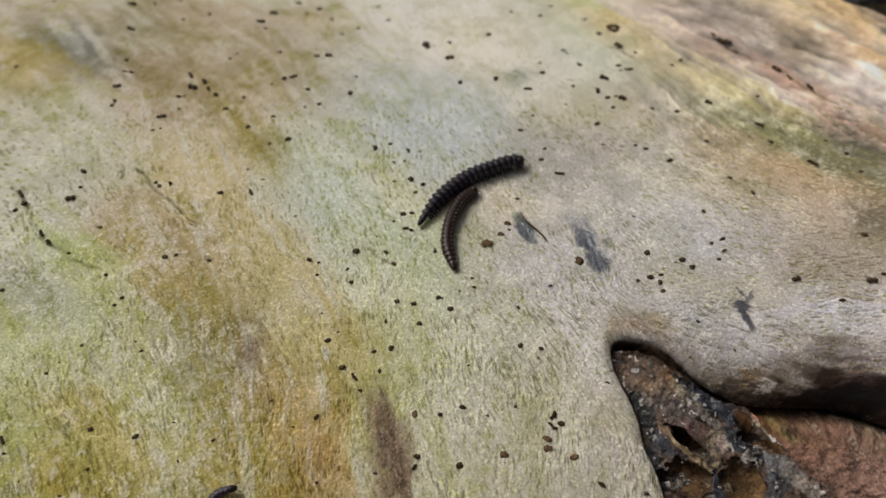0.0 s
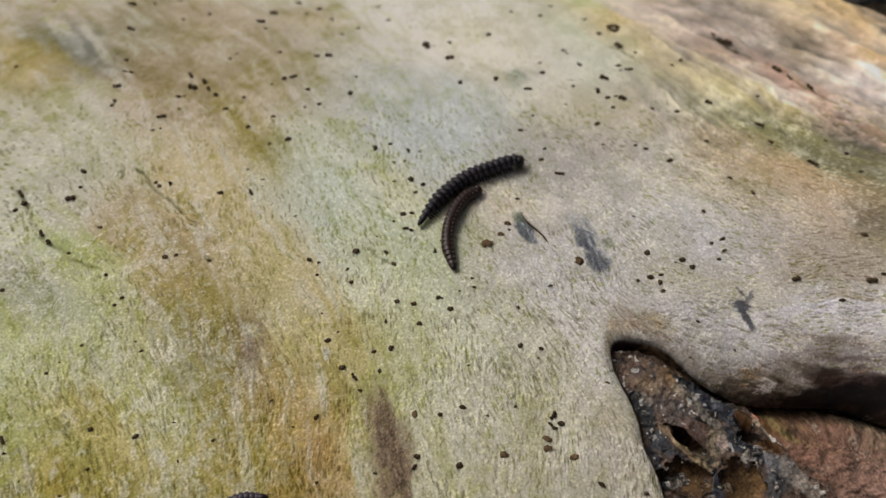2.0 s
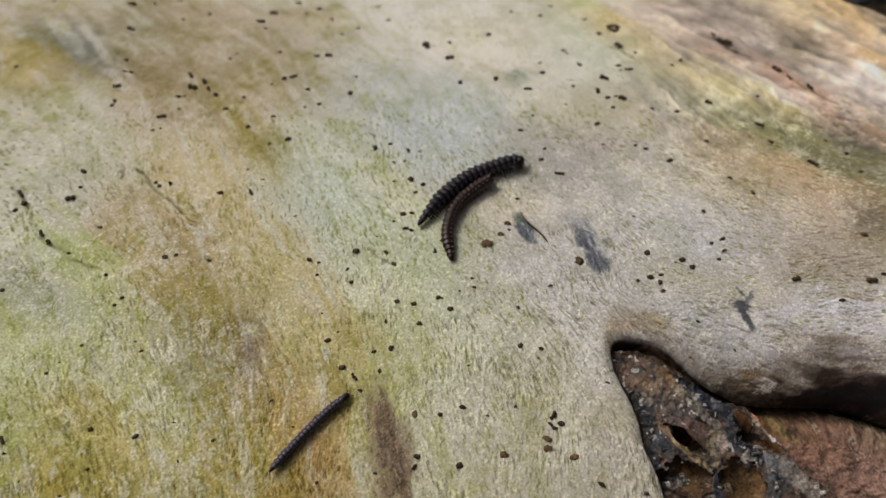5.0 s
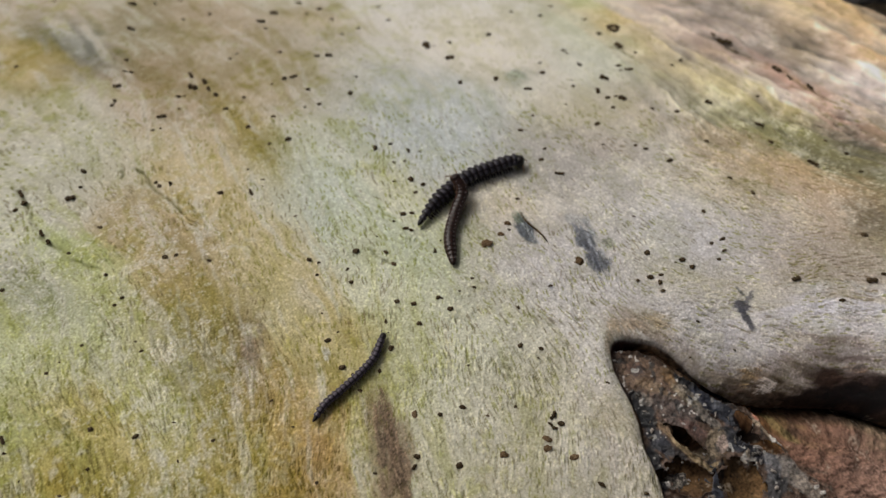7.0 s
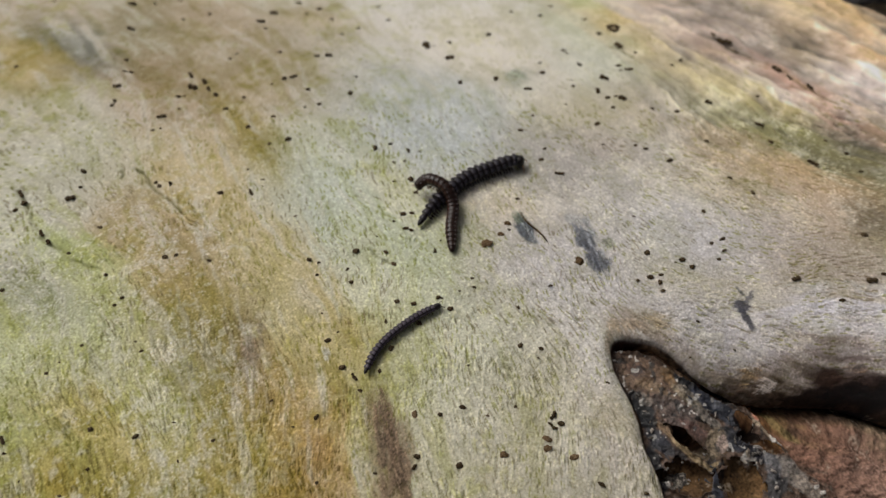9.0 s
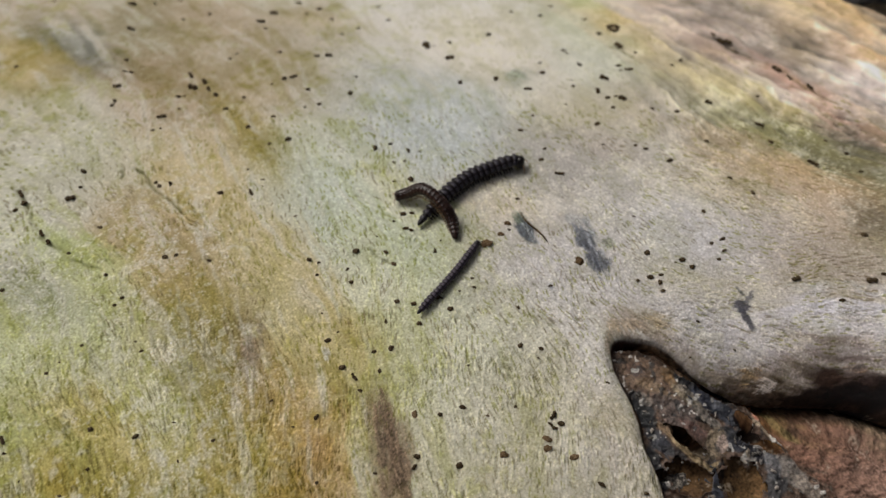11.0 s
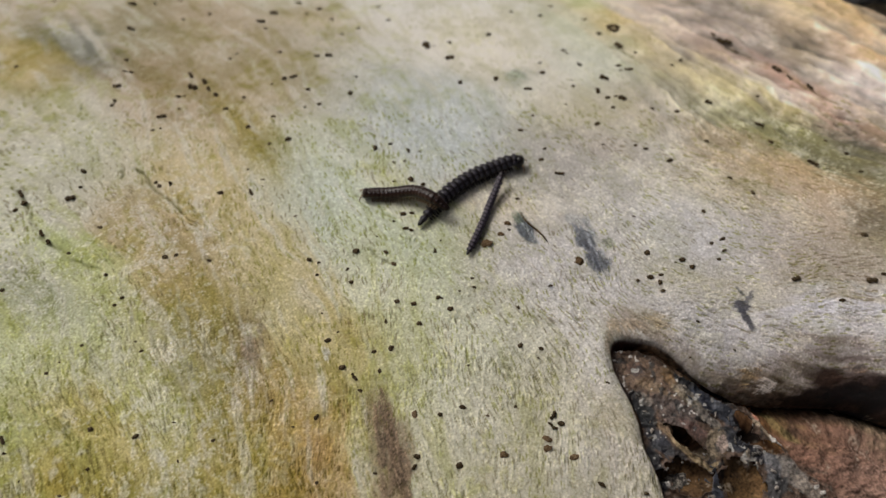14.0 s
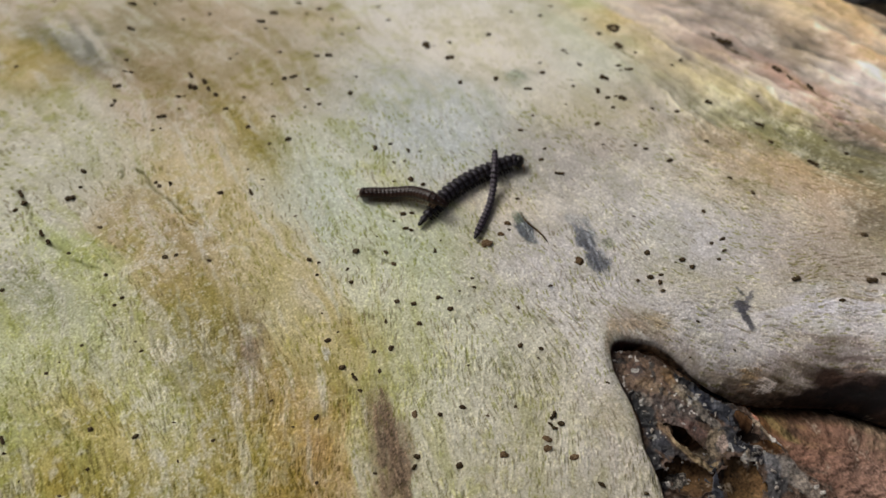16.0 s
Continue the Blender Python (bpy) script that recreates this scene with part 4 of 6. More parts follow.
# ---- the torn skin of dead bark in the hollow ----
SKIN_HOLES = (
    (37.57, -38.71, 4.25, 2.62, -12),
    (38.53, -33.2, 3.8, 1.05, -41),
    (46.37, -39.56, 3.67, 3.36, 0),
    (48.62, -30.03, 1.84, 1.28, -31),
    (49.01, -32.75, 1.84, 0.96, -24),
    (52.48, -34.27, 2.19, 0.75, -17),
)
SKIN_EDGE = (49.3, -27.33), (60.15, -42.09)
skin_step = 0.00012
SU, SW = np.meshgrid(np.arange(0.0262, 0.0700, skin_step), np.arange(-0.0500, -0.0160, skin_step), indexing="ij")


def on_skin(u, w, length, width, turn):
    """How far a place of the skin lies from the middle of an oval, in its own radii, squared; millimetres."""
    c, s = cos(radians(turn)), sin(radians(turn))
    du, dw = SU * 1000 + 0.7 * fbm(SU, SW, 0.003, 142, 3) - u, SW * 1000 + 0.7 * fbm(SU, SW, 0.003, 143, 3) - w
    return ((du * c + dw * s) / length) ** 2 + ((dw * c - du * s) / width) ** 2


def skin_depth(u, w):
    return 0.0027 + 0.0022 * smooth(0.033, 0.05, u) - 0.0005 * fbm(u, w, 0.005, 111, 3) - 0.00030 * fbm(u, w, 0.0016, 112, 3) - 0.00014 * fbm(u, w, 0.0006, 113, 2)


(eu0, ew0), (eu1, ew1) = SKIN_EDGE
edge_side = ((SU * 1000 - eu0) * (ew1 - ew0) - (SW * 1000 - ew0) * (eu1 - eu0)) / math.hypot(eu1 - eu0, ew1 - ew0)
torn = 0.55 * fbm(SU, SW, 0.0022, 121, 3) + 0.35 * fbm(SU, SW, 0.0007, 122, 2)
opening = np.maximum.reduce([1 - on_skin(*hole) + 1.3 * torn for hole in SKIN_HOLES])
opening = np.maximum(opening, -edge_side / 1.2 + 0.9 * torn)
shore, _, towards = outline_distance(SU, SW, HOLLOW)
opening = np.maximum(opening, (0.0015 * smooth(0.0, 0.8, towards) - shore) / 0.001 + 0.8 * torn)
skin_colour = np.ones((*SU.shape, 3)) * linear((100, 80, 66))


def skin_film(u, w, length, width, turn, rgb, strength=0.9):
    """A filmy patch on the skin, with a torn edge."""
    global skin_colour
    k = (smooth(-0.2, 0.5, 1.15 - on_skin(u, w, length, width, turn) + 0.9 * torn) * strength)[..., None]
    skin_colour = skin_colour * (1 - k) + k * linear(rgb)


skin_film(32.76, -22.54, 4.07, 3.04, -33, (134, 110, 90), 0.8)
skin_film(31.48, -21.56, 1.8, 1.42, -22, (110, 86, 74), 0.7)
skin_film(38.26, -23.22, 2.97, 1.64, -39, (140, 112, 76), 0.7)
skin_film(34.77, -24.96, 3.51, 1.0, -27, (160, 136, 108), 0.7)
skin_film(37.03, -28.55, 3.76, 2.54, -33, (114, 100, 94), 0.8)
skin_film(39.78, -31.49, 2.52, 0.97, -32, (120, 92, 84), 0.8)
skin_film(31.61, -22.05, 1.12, 0.78, 0, (64, 60, 62), 0.7)
skin_film(38.38, -20.57, 3.19, 0.84, -36, (92, 82, 44), 0.7)
skin_film(41.4, -24.0, 3.46, 0.62, -48, (96, 86, 52), 0.6)
skin_film(40.19, -23.42, 2.98, 1.73, -55, (22, 24, 32), 0.97)
skin_film(42.81, -26.67, 3.23, 1.41, -43, (60, 65, 80), 0.92)
skin_film(45.72, -28.92, 3.01, 1.5, -40, (44, 50, 62), 0.94)
skin_film(44.34, -27.43, 1.04, 0.79, -22, (104, 106, 116), 0.7)
skin_film(46.47, -32.93, 2.46, 1.46, -40, (52, 57, 68), 0.92)
skin_film(49.6, -35.33, 2.93, 0.95, -30, (50, 52, 62), 0.92)
skin_film(42.29, -39.9, 1.14, 2.85, 0, (74, 80, 94), 0.9)
skin_film(42.32, -36.38, 0.93, 1.32, 19, (80, 78, 80), 0.8)
skin_film(41.39, -29.84, 1.03, 0.58, -21, (34, 30, 30), 0.9)
skin_film(32.15, -28.18, 1.52, 3.37, 18, (26, 30, 35), 0.97)
skin_film(34.11, -33.47, 2.66, 1.52, -45, (58, 62, 72), 0.92)
skin_film(33.08, -38.11, 1.09, 3.79, 13, (38, 39, 44), 0.95)
skin_film(36.57, -35.07, 2.2, 0.74, -21, (60, 58, 60), 0.8)
skin_film(39.75, -26.3, 3.25, 0.81, -42, (158, 146, 124), 0.7)
skin_film(42.84, -29.84, 3.34, 0.89, -45, (150, 144, 136), 0.7)
skin_film(32.52, -26.67, 1.4, 0.99, -33, (150, 138, 126), 0.6)
skin_film(39.4, -24.96, 1.74, 0.61, -33, (170, 160, 146), 0.6)
skin_film(38.57, -34.8, 4.58, 0.48, -41, (178, 156, 118), 0.9)
skin_film(35.33, -31.67, 2.02, 0.48, -46, (160, 134, 104), 0.8)
skin_film(43.51, -33.47, 1.52, 2.61, -21, (160, 144, 120), 0.85)
skin_film(44.58, -33.47, 0.7, 1.37, -10, (206, 184, 172), 0.85)
skin_film(42.17, -37.34, 1.69, 0.49, 27, (186, 164, 124), 0.8)
skin_film(54.42, -37.85, 4.05, 1.53, -47, (136, 130, 124), 0.85)
skin_film(51.87, -40.07, 1.87, 2.06, -44, (66, 68, 72), 0.85)
skin_film(56.86, -40.41, 3.07, 1.14, -49, (150, 138, 126), 0.8)
skin_film(52.21, -36.99, 1.19, 2.31, -10, (110, 112, 118), 0.7)
skin_film(50.99, -29.48, 2.15, 0.4, -48, (206, 140, 112), 0.85)
skin_film(54.26, -32.57, 1.94, 0.5, -48, (140, 142, 84), 0.8)
skin_film(52.1, -31.67, 2.92, 0.5, -48, (176, 160, 136), 0.8)
skin_film(48.71, -36.81, 0.93, 1.31, 19, (150, 146, 140), 0.7)
skin_colour = 0.78 * skin_colour * (1 + 0.35 * fbm(SU, SW, 0.002, 131, 4) + 0.35 * fbm(SU, SW, 0.0006, 132, 2))[..., None]
k = (0.8 * smooth(0.40, 0.62, fbm(SU, SW, 0.0008, 133, 2) + 0.35 * fbm(SU, SW, 0.006, 134, 2)))[..., None]
skin_colour = skin_colour * (1 - k) + k * np.array((0.60, 0.58, 0.54))
k = (0.8 * smooth(0.35, 0.7, fbm(SU, SW, 0.0011, 135, 2) + 0.3 * fbm(SU, SW, 0.005, 136, 2)))[..., None]
skin_colour = np.clip(skin_colour * (1 - k) + k * 0.02, 0.008, 0.8)
curl = 0.00055 * smooth(-0.7, -0.05, opening) * smooth(-0.2, 0.5, fbm(SU, SW, 0.004, 137, 2) + 0.2)
skin_h = relief(SU, SW) - skin_depth(SU, SW) + curl
keep = opening < 0
keep = keep[:-1, :-1] & keep[1:, :-1] & keep[1:, 1:] & keep[:-1, 1:]
index = np.arange(SU.size).reshape(SU.shape)
quads = np.stack([index[:-1, :-1], index[1:, :-1], index[1:, 1:], index[:-1, 1:]], -1)[keep]
under = place(SU, SW, skin_h - 0.00035).reshape(-1, 3)
top = place(SU, SW, skin_h).reshape(-1, 3)
sides = np.concatenate([quads[:, [a, (a + 1) % 4]] for a in range(4)])
seen = set(map(tuple, sides.tolist()))
rim = np.array([(b, a, a + SU.size, b + SU.size) for a, b in sides.tolist() if (b, a) not in seen])
skin_mesh = bpy.data.meshes.new("bark_skin")
skin_mesh.from_pydata(np.concatenate([top, under]), [], np.concatenate([quads, quads[:, ::-1] + SU.size, rim]))
skin_mesh.polygons.foreach_set("use_smooth", np.ones(len(skin_mesh.polygons), bool))
layer = skin_mesh.attributes.new("skin_colour", "FLOAT_COLOR", "POINT")
tones = np.concatenate([skin_colour.reshape(-1, 3), np.ones((SU.size, 1))], 1)
layer.data.foreach_set("color", np.concatenate([tones, tones]).astype(np.float32).ravel())
bm = bmesh.new()
bm.from_mesh(skin_mesh)
bmesh.ops.delete(bm, geom=[v for v in bm.verts if not v.link_faces], context="VERTS")
bm.to_mesh(skin_mesh)
bm.free()
skin_mesh.materials.append(BARK_SKIN)
bark_skin = tagged(new("bark_skin", skin_mesh), "torn blue-black and tan skin of dead bark in the rotten hollow", "bark")


# ---- the ground ----
bm = bmesh.new()
bmesh.ops.create_grid(bm, x_segments=60, y_segments=60, size=80)
for v in bm.verts:
    r = max(abs(v.co.x), abs(v.co.y)) / 80
    v.co.xy *= 0.02 + 0.98 * r ** 2
    v.co.z = 0.02 * noise.noise(v.co * 1.5) * min(1, max(0, v.co.length - 1.0))
ground_mesh = bpy.data.meshes.new("ground")
bm.to_mesh(ground_mesh)
bm.free()
ground_mesh.materials.append(GROUND)
ground = tagged(new("ground", ground_mesh), "dark brown forest floor under the log", "ground", kind="structure")
ground.location.z = -2 * RADIUS + 0.004


# ---- helpers for small things ----
def frame_on(u, w, turn=0.0, sink=0.0):
    """A pose on the wood: x along turn, z away from the wood. u, w in metres, turn in degrees."""
    h = float(height_at(u, w)) - sink
    a = w / RADIUS
    p = Vector((u, (RADIUS + h) * sin(a), (RADIUS + h) * cos(a) - RADIUS))
    return Matrix.Translation(p) @ Matrix.Rotation(-a, 4, "X") @ Matrix.Rotation(radians(turn), 4, "Z")


def finished(name, bm, material, smooth_faces=True):
    mesh = bpy.data.meshes.new(name)
    bmesh.ops.recalc_face_normals(bm, faces=bm.faces)
    bm.to_mesh(mesh)
    bm.free()
    mesh.materials.append(material)
    mesh.polygons.foreach_set("use_smooth", [smooth_faces] * len(mesh.polygons))
    return mesh


def part(name, bm, material, parent, label=""):
    data = bm if isinstance(bm, bpy.types.Mesh) else finished(name, bm, material)
    ob = new(name, data)
    ob.parent = parent
    return tagged(ob, label)


def lump(name, material, seed, rough=0.35, flat=0.55, double=False):
    """An uneven grain about one unit long."""
    bm = bmesh.new()
    bmesh.ops.create_icosphere(bm, subdivisions=3, radius=0.5)
    for v in bm.verts:
        n = noise.noise(v.co * 2.6 + Vector((seed * 7.7, 0, 0))) + 0.6 * noise.noise(v.co * 6 + Vector((0, seed * 3.1, 0))) + 0.35 * noise.noise(v.co * 13 + Vector((0, 0, seed * 5.3)))
        v.co *= 1 + rough * n
        v.co.y *= 0.62 + 0.08 * (seed % 4)
        v.co.z *= flat
    if double:
        for v in list(bm.verts):
            v.co = v.co * 0.72 + Vector((-0.22, 0.05, 0))
        half = bmesh.ops.duplicate(bm, geom=bm.verts[:] + bm.edges[:] + bm.faces[:])["geom"]
        for v in half:
            if isinstance(v, bmesh.types.BMVert):
                v.co = Vector((0.2 - v.co.y * 0.8, v.co.x * 0.75 + 0.08, v.co.z * 0.9))
    return finished(name, bm, material)


def chain(name, material, seed):
    """Two or three grains stuck together in a row, one unit long."""
    bm = bmesh.new()
    shift = random.Random(seed)
    count = 2 + seed % 2
    for k in range(count):
        grain = bmesh.ops.create_icosphere(bm, subdivisions=2, radius=0.5 / count * shift.uniform(1.05, 1.35))["verts"]
        middle = Vector(((k + 0.5) / count - 0.5, shift.uniform(-0.07, 0.07), 0))
        for v in grain:
            v.co *= 1 + 0.5 * noise.noise(v.co * 7 + Vector((seed * 3.3, k, 0)))
            v.co.y *= 1.05
            v.co.z *= 0.75
            v.co += middle
    return finished(name, bm, material)


# ---- droppings and grains on the wood ----
DROPPING_MESHES = [lump("dropping", DROPPING, k, 0.55, 0.5, k > 6) for k in range(10)]
CHAIN_MESHES = [chain("dropping", DROPPING, k) for k in range(6)]
GRAIN_MESHES = [lump("wood_grain", BROWN_GRAIN, 20 + k, 0.55, 0.4) for k in range(4)]
pick = random.Random(5)


def droppings(rows):
    for u, w, length, turn in rows:
        long = length > 1.4
        ob = new("dropping", pick.choice(CHAIN_MESHES if long else DROPPING_MESHES))
        s = length * (0.00098 if long else 0.00084)
        ob.matrix_world = frame_on(u / 1000, w / 1000, turn + pick.uniform(-12, 12)) @ Matrix.Translation((0, 0, s * 0.12)) @ Matrix.Diagonal((s, s * pick.uniform(0.8, 1.2), s * pick.uniform(0.75, 1.05), 1))
        tagged(ob, "elongated dark brown dropping on bare wood" if length > 1.25 else "small black dropping on bare wood", "dropping", "droppings on the log")


def brown_grains(rows):
    for u, w, length, turn in rows:
        ob = new("wood_grain", pick.choice(GRAIN_MESHES))
        s = length * 0.00112
        ob.matrix_world = frame_on(u / 1000, w / 1000, turn) @ Matrix.Translation((0, 0, s * 0.08)) @ Matrix.Diagonal((s, s, s * 0.8, 1))
        tagged(ob, "crumbly reddish brown grain on bare wood", "wood crumb", "brown crumbs on the log")


droppings((
    (-73.93, 73.9, 1.88, 0), (-68.48, 74.17, 1.21, 1), (-71.26, 62.77, 1.98, -15), (-60.32, 67.38, 1.01, 7), (-54.94, 70.17, 1.03, 7),
    (-68.81, 50.79, 0.98, 1), (-67.98, 46.84, 1.09, 0), (-66.56, 46.47, 1.08, 1), (-68.44, 41.95, 1.69, 17), (-91.93, 48.44, 0.99, -1),
    (-53.8, 45.82, 1.91, -49), (-53.37, 42.75, 0.71, 2), (-52.58, 41.83, 1.99, 2), (-50.49, 43.67, 1.55, -50), (-49.2, 41.41, 1.45, -60),
    (-54.81, 38.65, 1.28, 1), (-53.57, 38.84, 0.93, 1), (-47.3, 39.48, 1.32, -50), (-67.75, 35.76, 0.91, 2), (-67.52, 36.99, 1.27, -57)))
droppings((
    (-56.94, 32.45, 1.65, 32), (-56.12, 32.8, 0.68, 2), (-57.76, 28.6, 0.89, 1), (-56.31, 29.11, 0.67, 1),
    (-53.76, 34.95, 0.68, 3), (-44.59, 35.41, 1.13, 3), (-62.99, 75.81, 1.34, 2), (-92.99, 75.22, 0.96, -2), (-42.61, 67.59, 2.0, 4), (-41.9, 67.9, 1.2, 30),
    (-40.09, 71.65, 1.92, -8), (-40.93, 64.58, 1.03, 2), (-34.99, 76.54, 1.5, 0), (-29.6, 73.64, 1.35, 0), (-32.28, 71.4, 0.93, 1),
    (-26.15, 68.95, 1.07, -2), (-15.49, 74.88, 1.09, 0), (-12.86, 68.72, 1.07, -2), (-19.48, 65.02, 1.17, 2), (-23.05, 62.65, 1.04, -1)))
droppings((
    (-36.3, 55.12, 1.12, 1), (-45.6, 54.09, 0.86, 3), (-46.6, 52.13, 0.98, 3), (-27.87, 53.77, 1.24, 1), (-25.28, 54.05, 1.51, 19),
    (-33.93, 45.39, 1.19, 16), (-32.07, 45.97, 1.7, 25), (-28.43, 41.76, 1.07, 0), (-28.37, 36.14, 0.93, 0), (-25.55, 36.99, 1.05, -1),
    (-19.39, 40.33, 1.32, 74), (-18.65, 46.12, 0.85, 0), (-41.38, 39.0, 0.93, 3), (-34.47, 33.21, 1.03, 0), (-39.11, 30.08, 1.01, 1),
    (-30.64, 26.66, 1.34, 28), (-34.17, 25.45, 0.89, 0), (-36.27, 43.36, 0.71, 2), (-3.69, 57.91, 2.17, -57), (-1.91, 57.82, 0.64, -3)))
droppings((
    (-13.24, 23.95, 1.39, -87), (-10.31, 25.0, 0.89, -1), (-6.7, 23.01, 1.29, -66), (-4.5, 22.82, 0.88, -1), (-7.39, 20.32, 0.65, 0),
    (-9.45, 20.09, 0.76, -2), (1.53, 58.98, 1.28, -3), (10.3, 61.7, 1.16, -4), (16.18, 71.39, 1.07, -3), (22.82, 69.48, 1.07, 2),
    (25.8, 74.04, 1.09, 3), (33.01, 68.13, 1.06, 2), (35.56, 61.99, 1.28, -21), (39.1, 56.76, 1.99, -57), (42.59, 54.24, 1.02, -33),
    (1.49, 53.03, 1.84, 24), (26.69, 55.07, 1.12, -1), (21.16, 50.46, 0.99, 1), (21.37, 47.15, 1.22, 1), (29.58, 49.9, 1.39, -48)))
droppings((
    (27.41, 44.67, 0.72, -1), (27.44, 42.67, 0.95, 0), (17.81, 41.6, 1.53, -3), (3.72, 43.97, 1.38, -54), (11.21, 45.15, 1.34, 43),
    (37.96, 49.39, 1.22, -2), (38.22, 47.83, 0.72, -3), (40.05, 47.96, 1.75, 8), (34.32, 45.15, 1.9, -16), (32.46, 40.96, 1.48, -77),
    (34.19, 38.95, 1.18, 0), (35.89, 39.31, 0.94, 0), (37.2, 38.61, 1.74, -23), (34.91, 35.74, 0.93, -1), (31.0, 30.72, 1.32, 32),
    (42.96, 35.3, 1.26, -30), (15.46, 29.04, 1.13, 0), (19.9, 23.94, 0.88, 0), (19.01, 21.07, 1.09, 0), (39.6, 23.72, 0.99, -1)))
droppings((
    (31.5, 24.99, 0.78, 0), (25.39, 36.79, 0.81, 0), (18.25, 33.31, 0.69, 0), (37.77, 24.67, 0.77, 0), (61.27, 61.02, 1.44, -56),
    (62.23, 58.22, 1.96, -55), (63.77, 57.79, 1.95, -45), (64.5, 54.19, 1.47, -65), (71.59, 47.52, 2.42, -62), (73.42, 44.75, 1.69, -71),
    (76.75, 41.57, 1.8, -65), (51.84, 51.39, 0.98, -1), (49.72, 49.49, 0.98, 0), (47.82, 34.65, 1.15, 0), (54.87, 37.35, 1.46, -15),
    (63.42, 30.44, 1.82, -20), (64.36, 25.4, 1.21, -49), (75.11, 25.56, 0.87, -2), (77.97, 22.14, 1.0, -32), (70.76, 19.61, 2.01, -34)))
droppings((
    (43.58, 20.39, 1.35, 25), (51.88, 25.91, 0.89, -1), (65.31, 39.1, 0.94, 0), (-68.15, 17.38, 1.39, -40), (-67.6, 13.51, 0.83, 1),
    (-68.7, 10.8, 1.76, 15), (-76.76, 9.59, 1.33, 1), (-77.74, 7.88, 1.11, 30), (-78.03, 11.57, 1.77, -52), (-61.55, 4.36, 0.91, 0),
    (-71.55, 2.84, 1.64, -45), (-69.83, 0.97, 1.38, -45), (-65.71, -1.19, 0.78, 1), (-58.18, -5.46, 0.81, 40), (-75.01, -8.59, 0.96, 0),
    (-54.39, -9.81, 0.9, 51), (-55.36, -11.33, 0.75, 1), (-53.93, 14.79, 0.83, 3), (-53.11, 13.96, 0.93, 2), (-51.16, 14.61, 1.25, -33)))
droppings((
    (-41.56, 12.66, 1.22, 21), (-48.85, -1.67, 1.01, -31), (-46.95, -1.3, 0.86, 39), (-40.96, -2.34, 0.96, -21), (-35.9, 12.84, 1.51, -59),
    (-34.13, 15.94, 0.86, 0), (-23.62, -1.83, 1.03, -16), (-21.79, -2.38, 0.79, 24), (-21.97, -4.87, 0.69, 1), (-26.97, 7.41, 0.61, 2),
    (-15.47, -0.02, 1.32, -6), (-16.73, -3.72, 0.82, 46), (-15.87, -6.34, 0.98, -1), (-10.12, -0.34, 1.01, -48), (-8.64, -2.78, 1.03, -23),
    (-7.35, 7.94, 1.24, 0), (-5.7, 8.06, 1.14, 0), (-6.75, 4.68, 1.13, -1), (-5.72, 4.29, 0.95, -24), (-3.72, 14.65, 1.01, 36)))
droppings((
    (-5.17, 12.84, 0.97, 24), (-6.09, 15.85, 1.3, -64), (-9.28, 15.35, 0.75, -1), (-1.4, -0.17, 1.05, -73), (-7.81, -10.1, 0.97, -1),
    (-5.0, -10.57, 1.06, 11), (-0.77, -9.44, 0.97, -1), (-0.1, -9.56, 0.58, -1), (-3.98, -14.28, 1.05, -12), (-9.58, -13.94, 0.93, -70),
    (-37.34, 18.68, 0.54, 1), (-0.4, 2.11, 0.51, 0), (22.12, 17.24, 1.81, -7), (13.73, 11.22, 0.84, -14),
    (11.92, 4.21, 0.71, -1), (4.99, -5.8, 0.78, -1), (5.44, -7.56, 0.97, -1), (2.91, -8.3, 0.68, 0), (1.24, -11.61, 1.15, -1)))
droppings((
    (12.78, -11.6, 0.78, -35), (18.51, -7.47, 0.89, 21), (37.64, -5.52, 0.97, 0), (37.23, -6.95, 1.11, -99), (35.72, -5.97, 1.25, -5),
    (35.83, -1.11, 1.18, 45), (33.49, -6.62, 0.67, -1), (37.46, -8.59, 0.86, 0), (34.71, 6.91, 0.72, 0), (41.73, -2.53, 1.16, 21),
    (43.23, -4.01, 1.07, 0), (40.56, -3.08, 0.59, -1), (47.51, 0.86, 0.79, -1), (49.58, 1.7, 1.39, 31), (49.36, -0.72, 0.96, 17),
    (48.14, -2.44, 0.78, -1), (57.5, 12.21, 1.14, -69), (54.28, 15.9, 1.22, -29), (60.6, -6.27, 1.58, 16), (74.91, 2.51, 1.29, -20)))
droppings((
    (73.47, -6.79, 1.79, 15), (76.04, -5.61, 1.35, 0), (67.36, -10.52, 1.23, 0), (42.61, -14.19, 0.77, -20), (47.52, 7.89, 0.98, -85),
    (79.24, 17.33, 0.95, -1), (-49.33, -19.45, 0.77, 34), (-63.76, -23.28, 0.73, 0), (-54.86, -32.19, 0.87, 0), (-54.0, -38.25, 0.69, 33),
    (-35.56, -33.91, 0.73, 32), (-68.04, -33.95, 1.48, -66), (-67.18, -35.92, 0.78, 22), (-40.42, -37.09, 0.64, -53), (-47.61, -33.32, 1.15, 20),
    (-62.0, -21.49, 0.45, 0), (-59.08, -18.6, 0.55, 0), (-63.99, -40.16, 0.53, -67), (-57.38, -42.12, 0.67, 0), (-57.69, -30.51, 0.35, 0)))
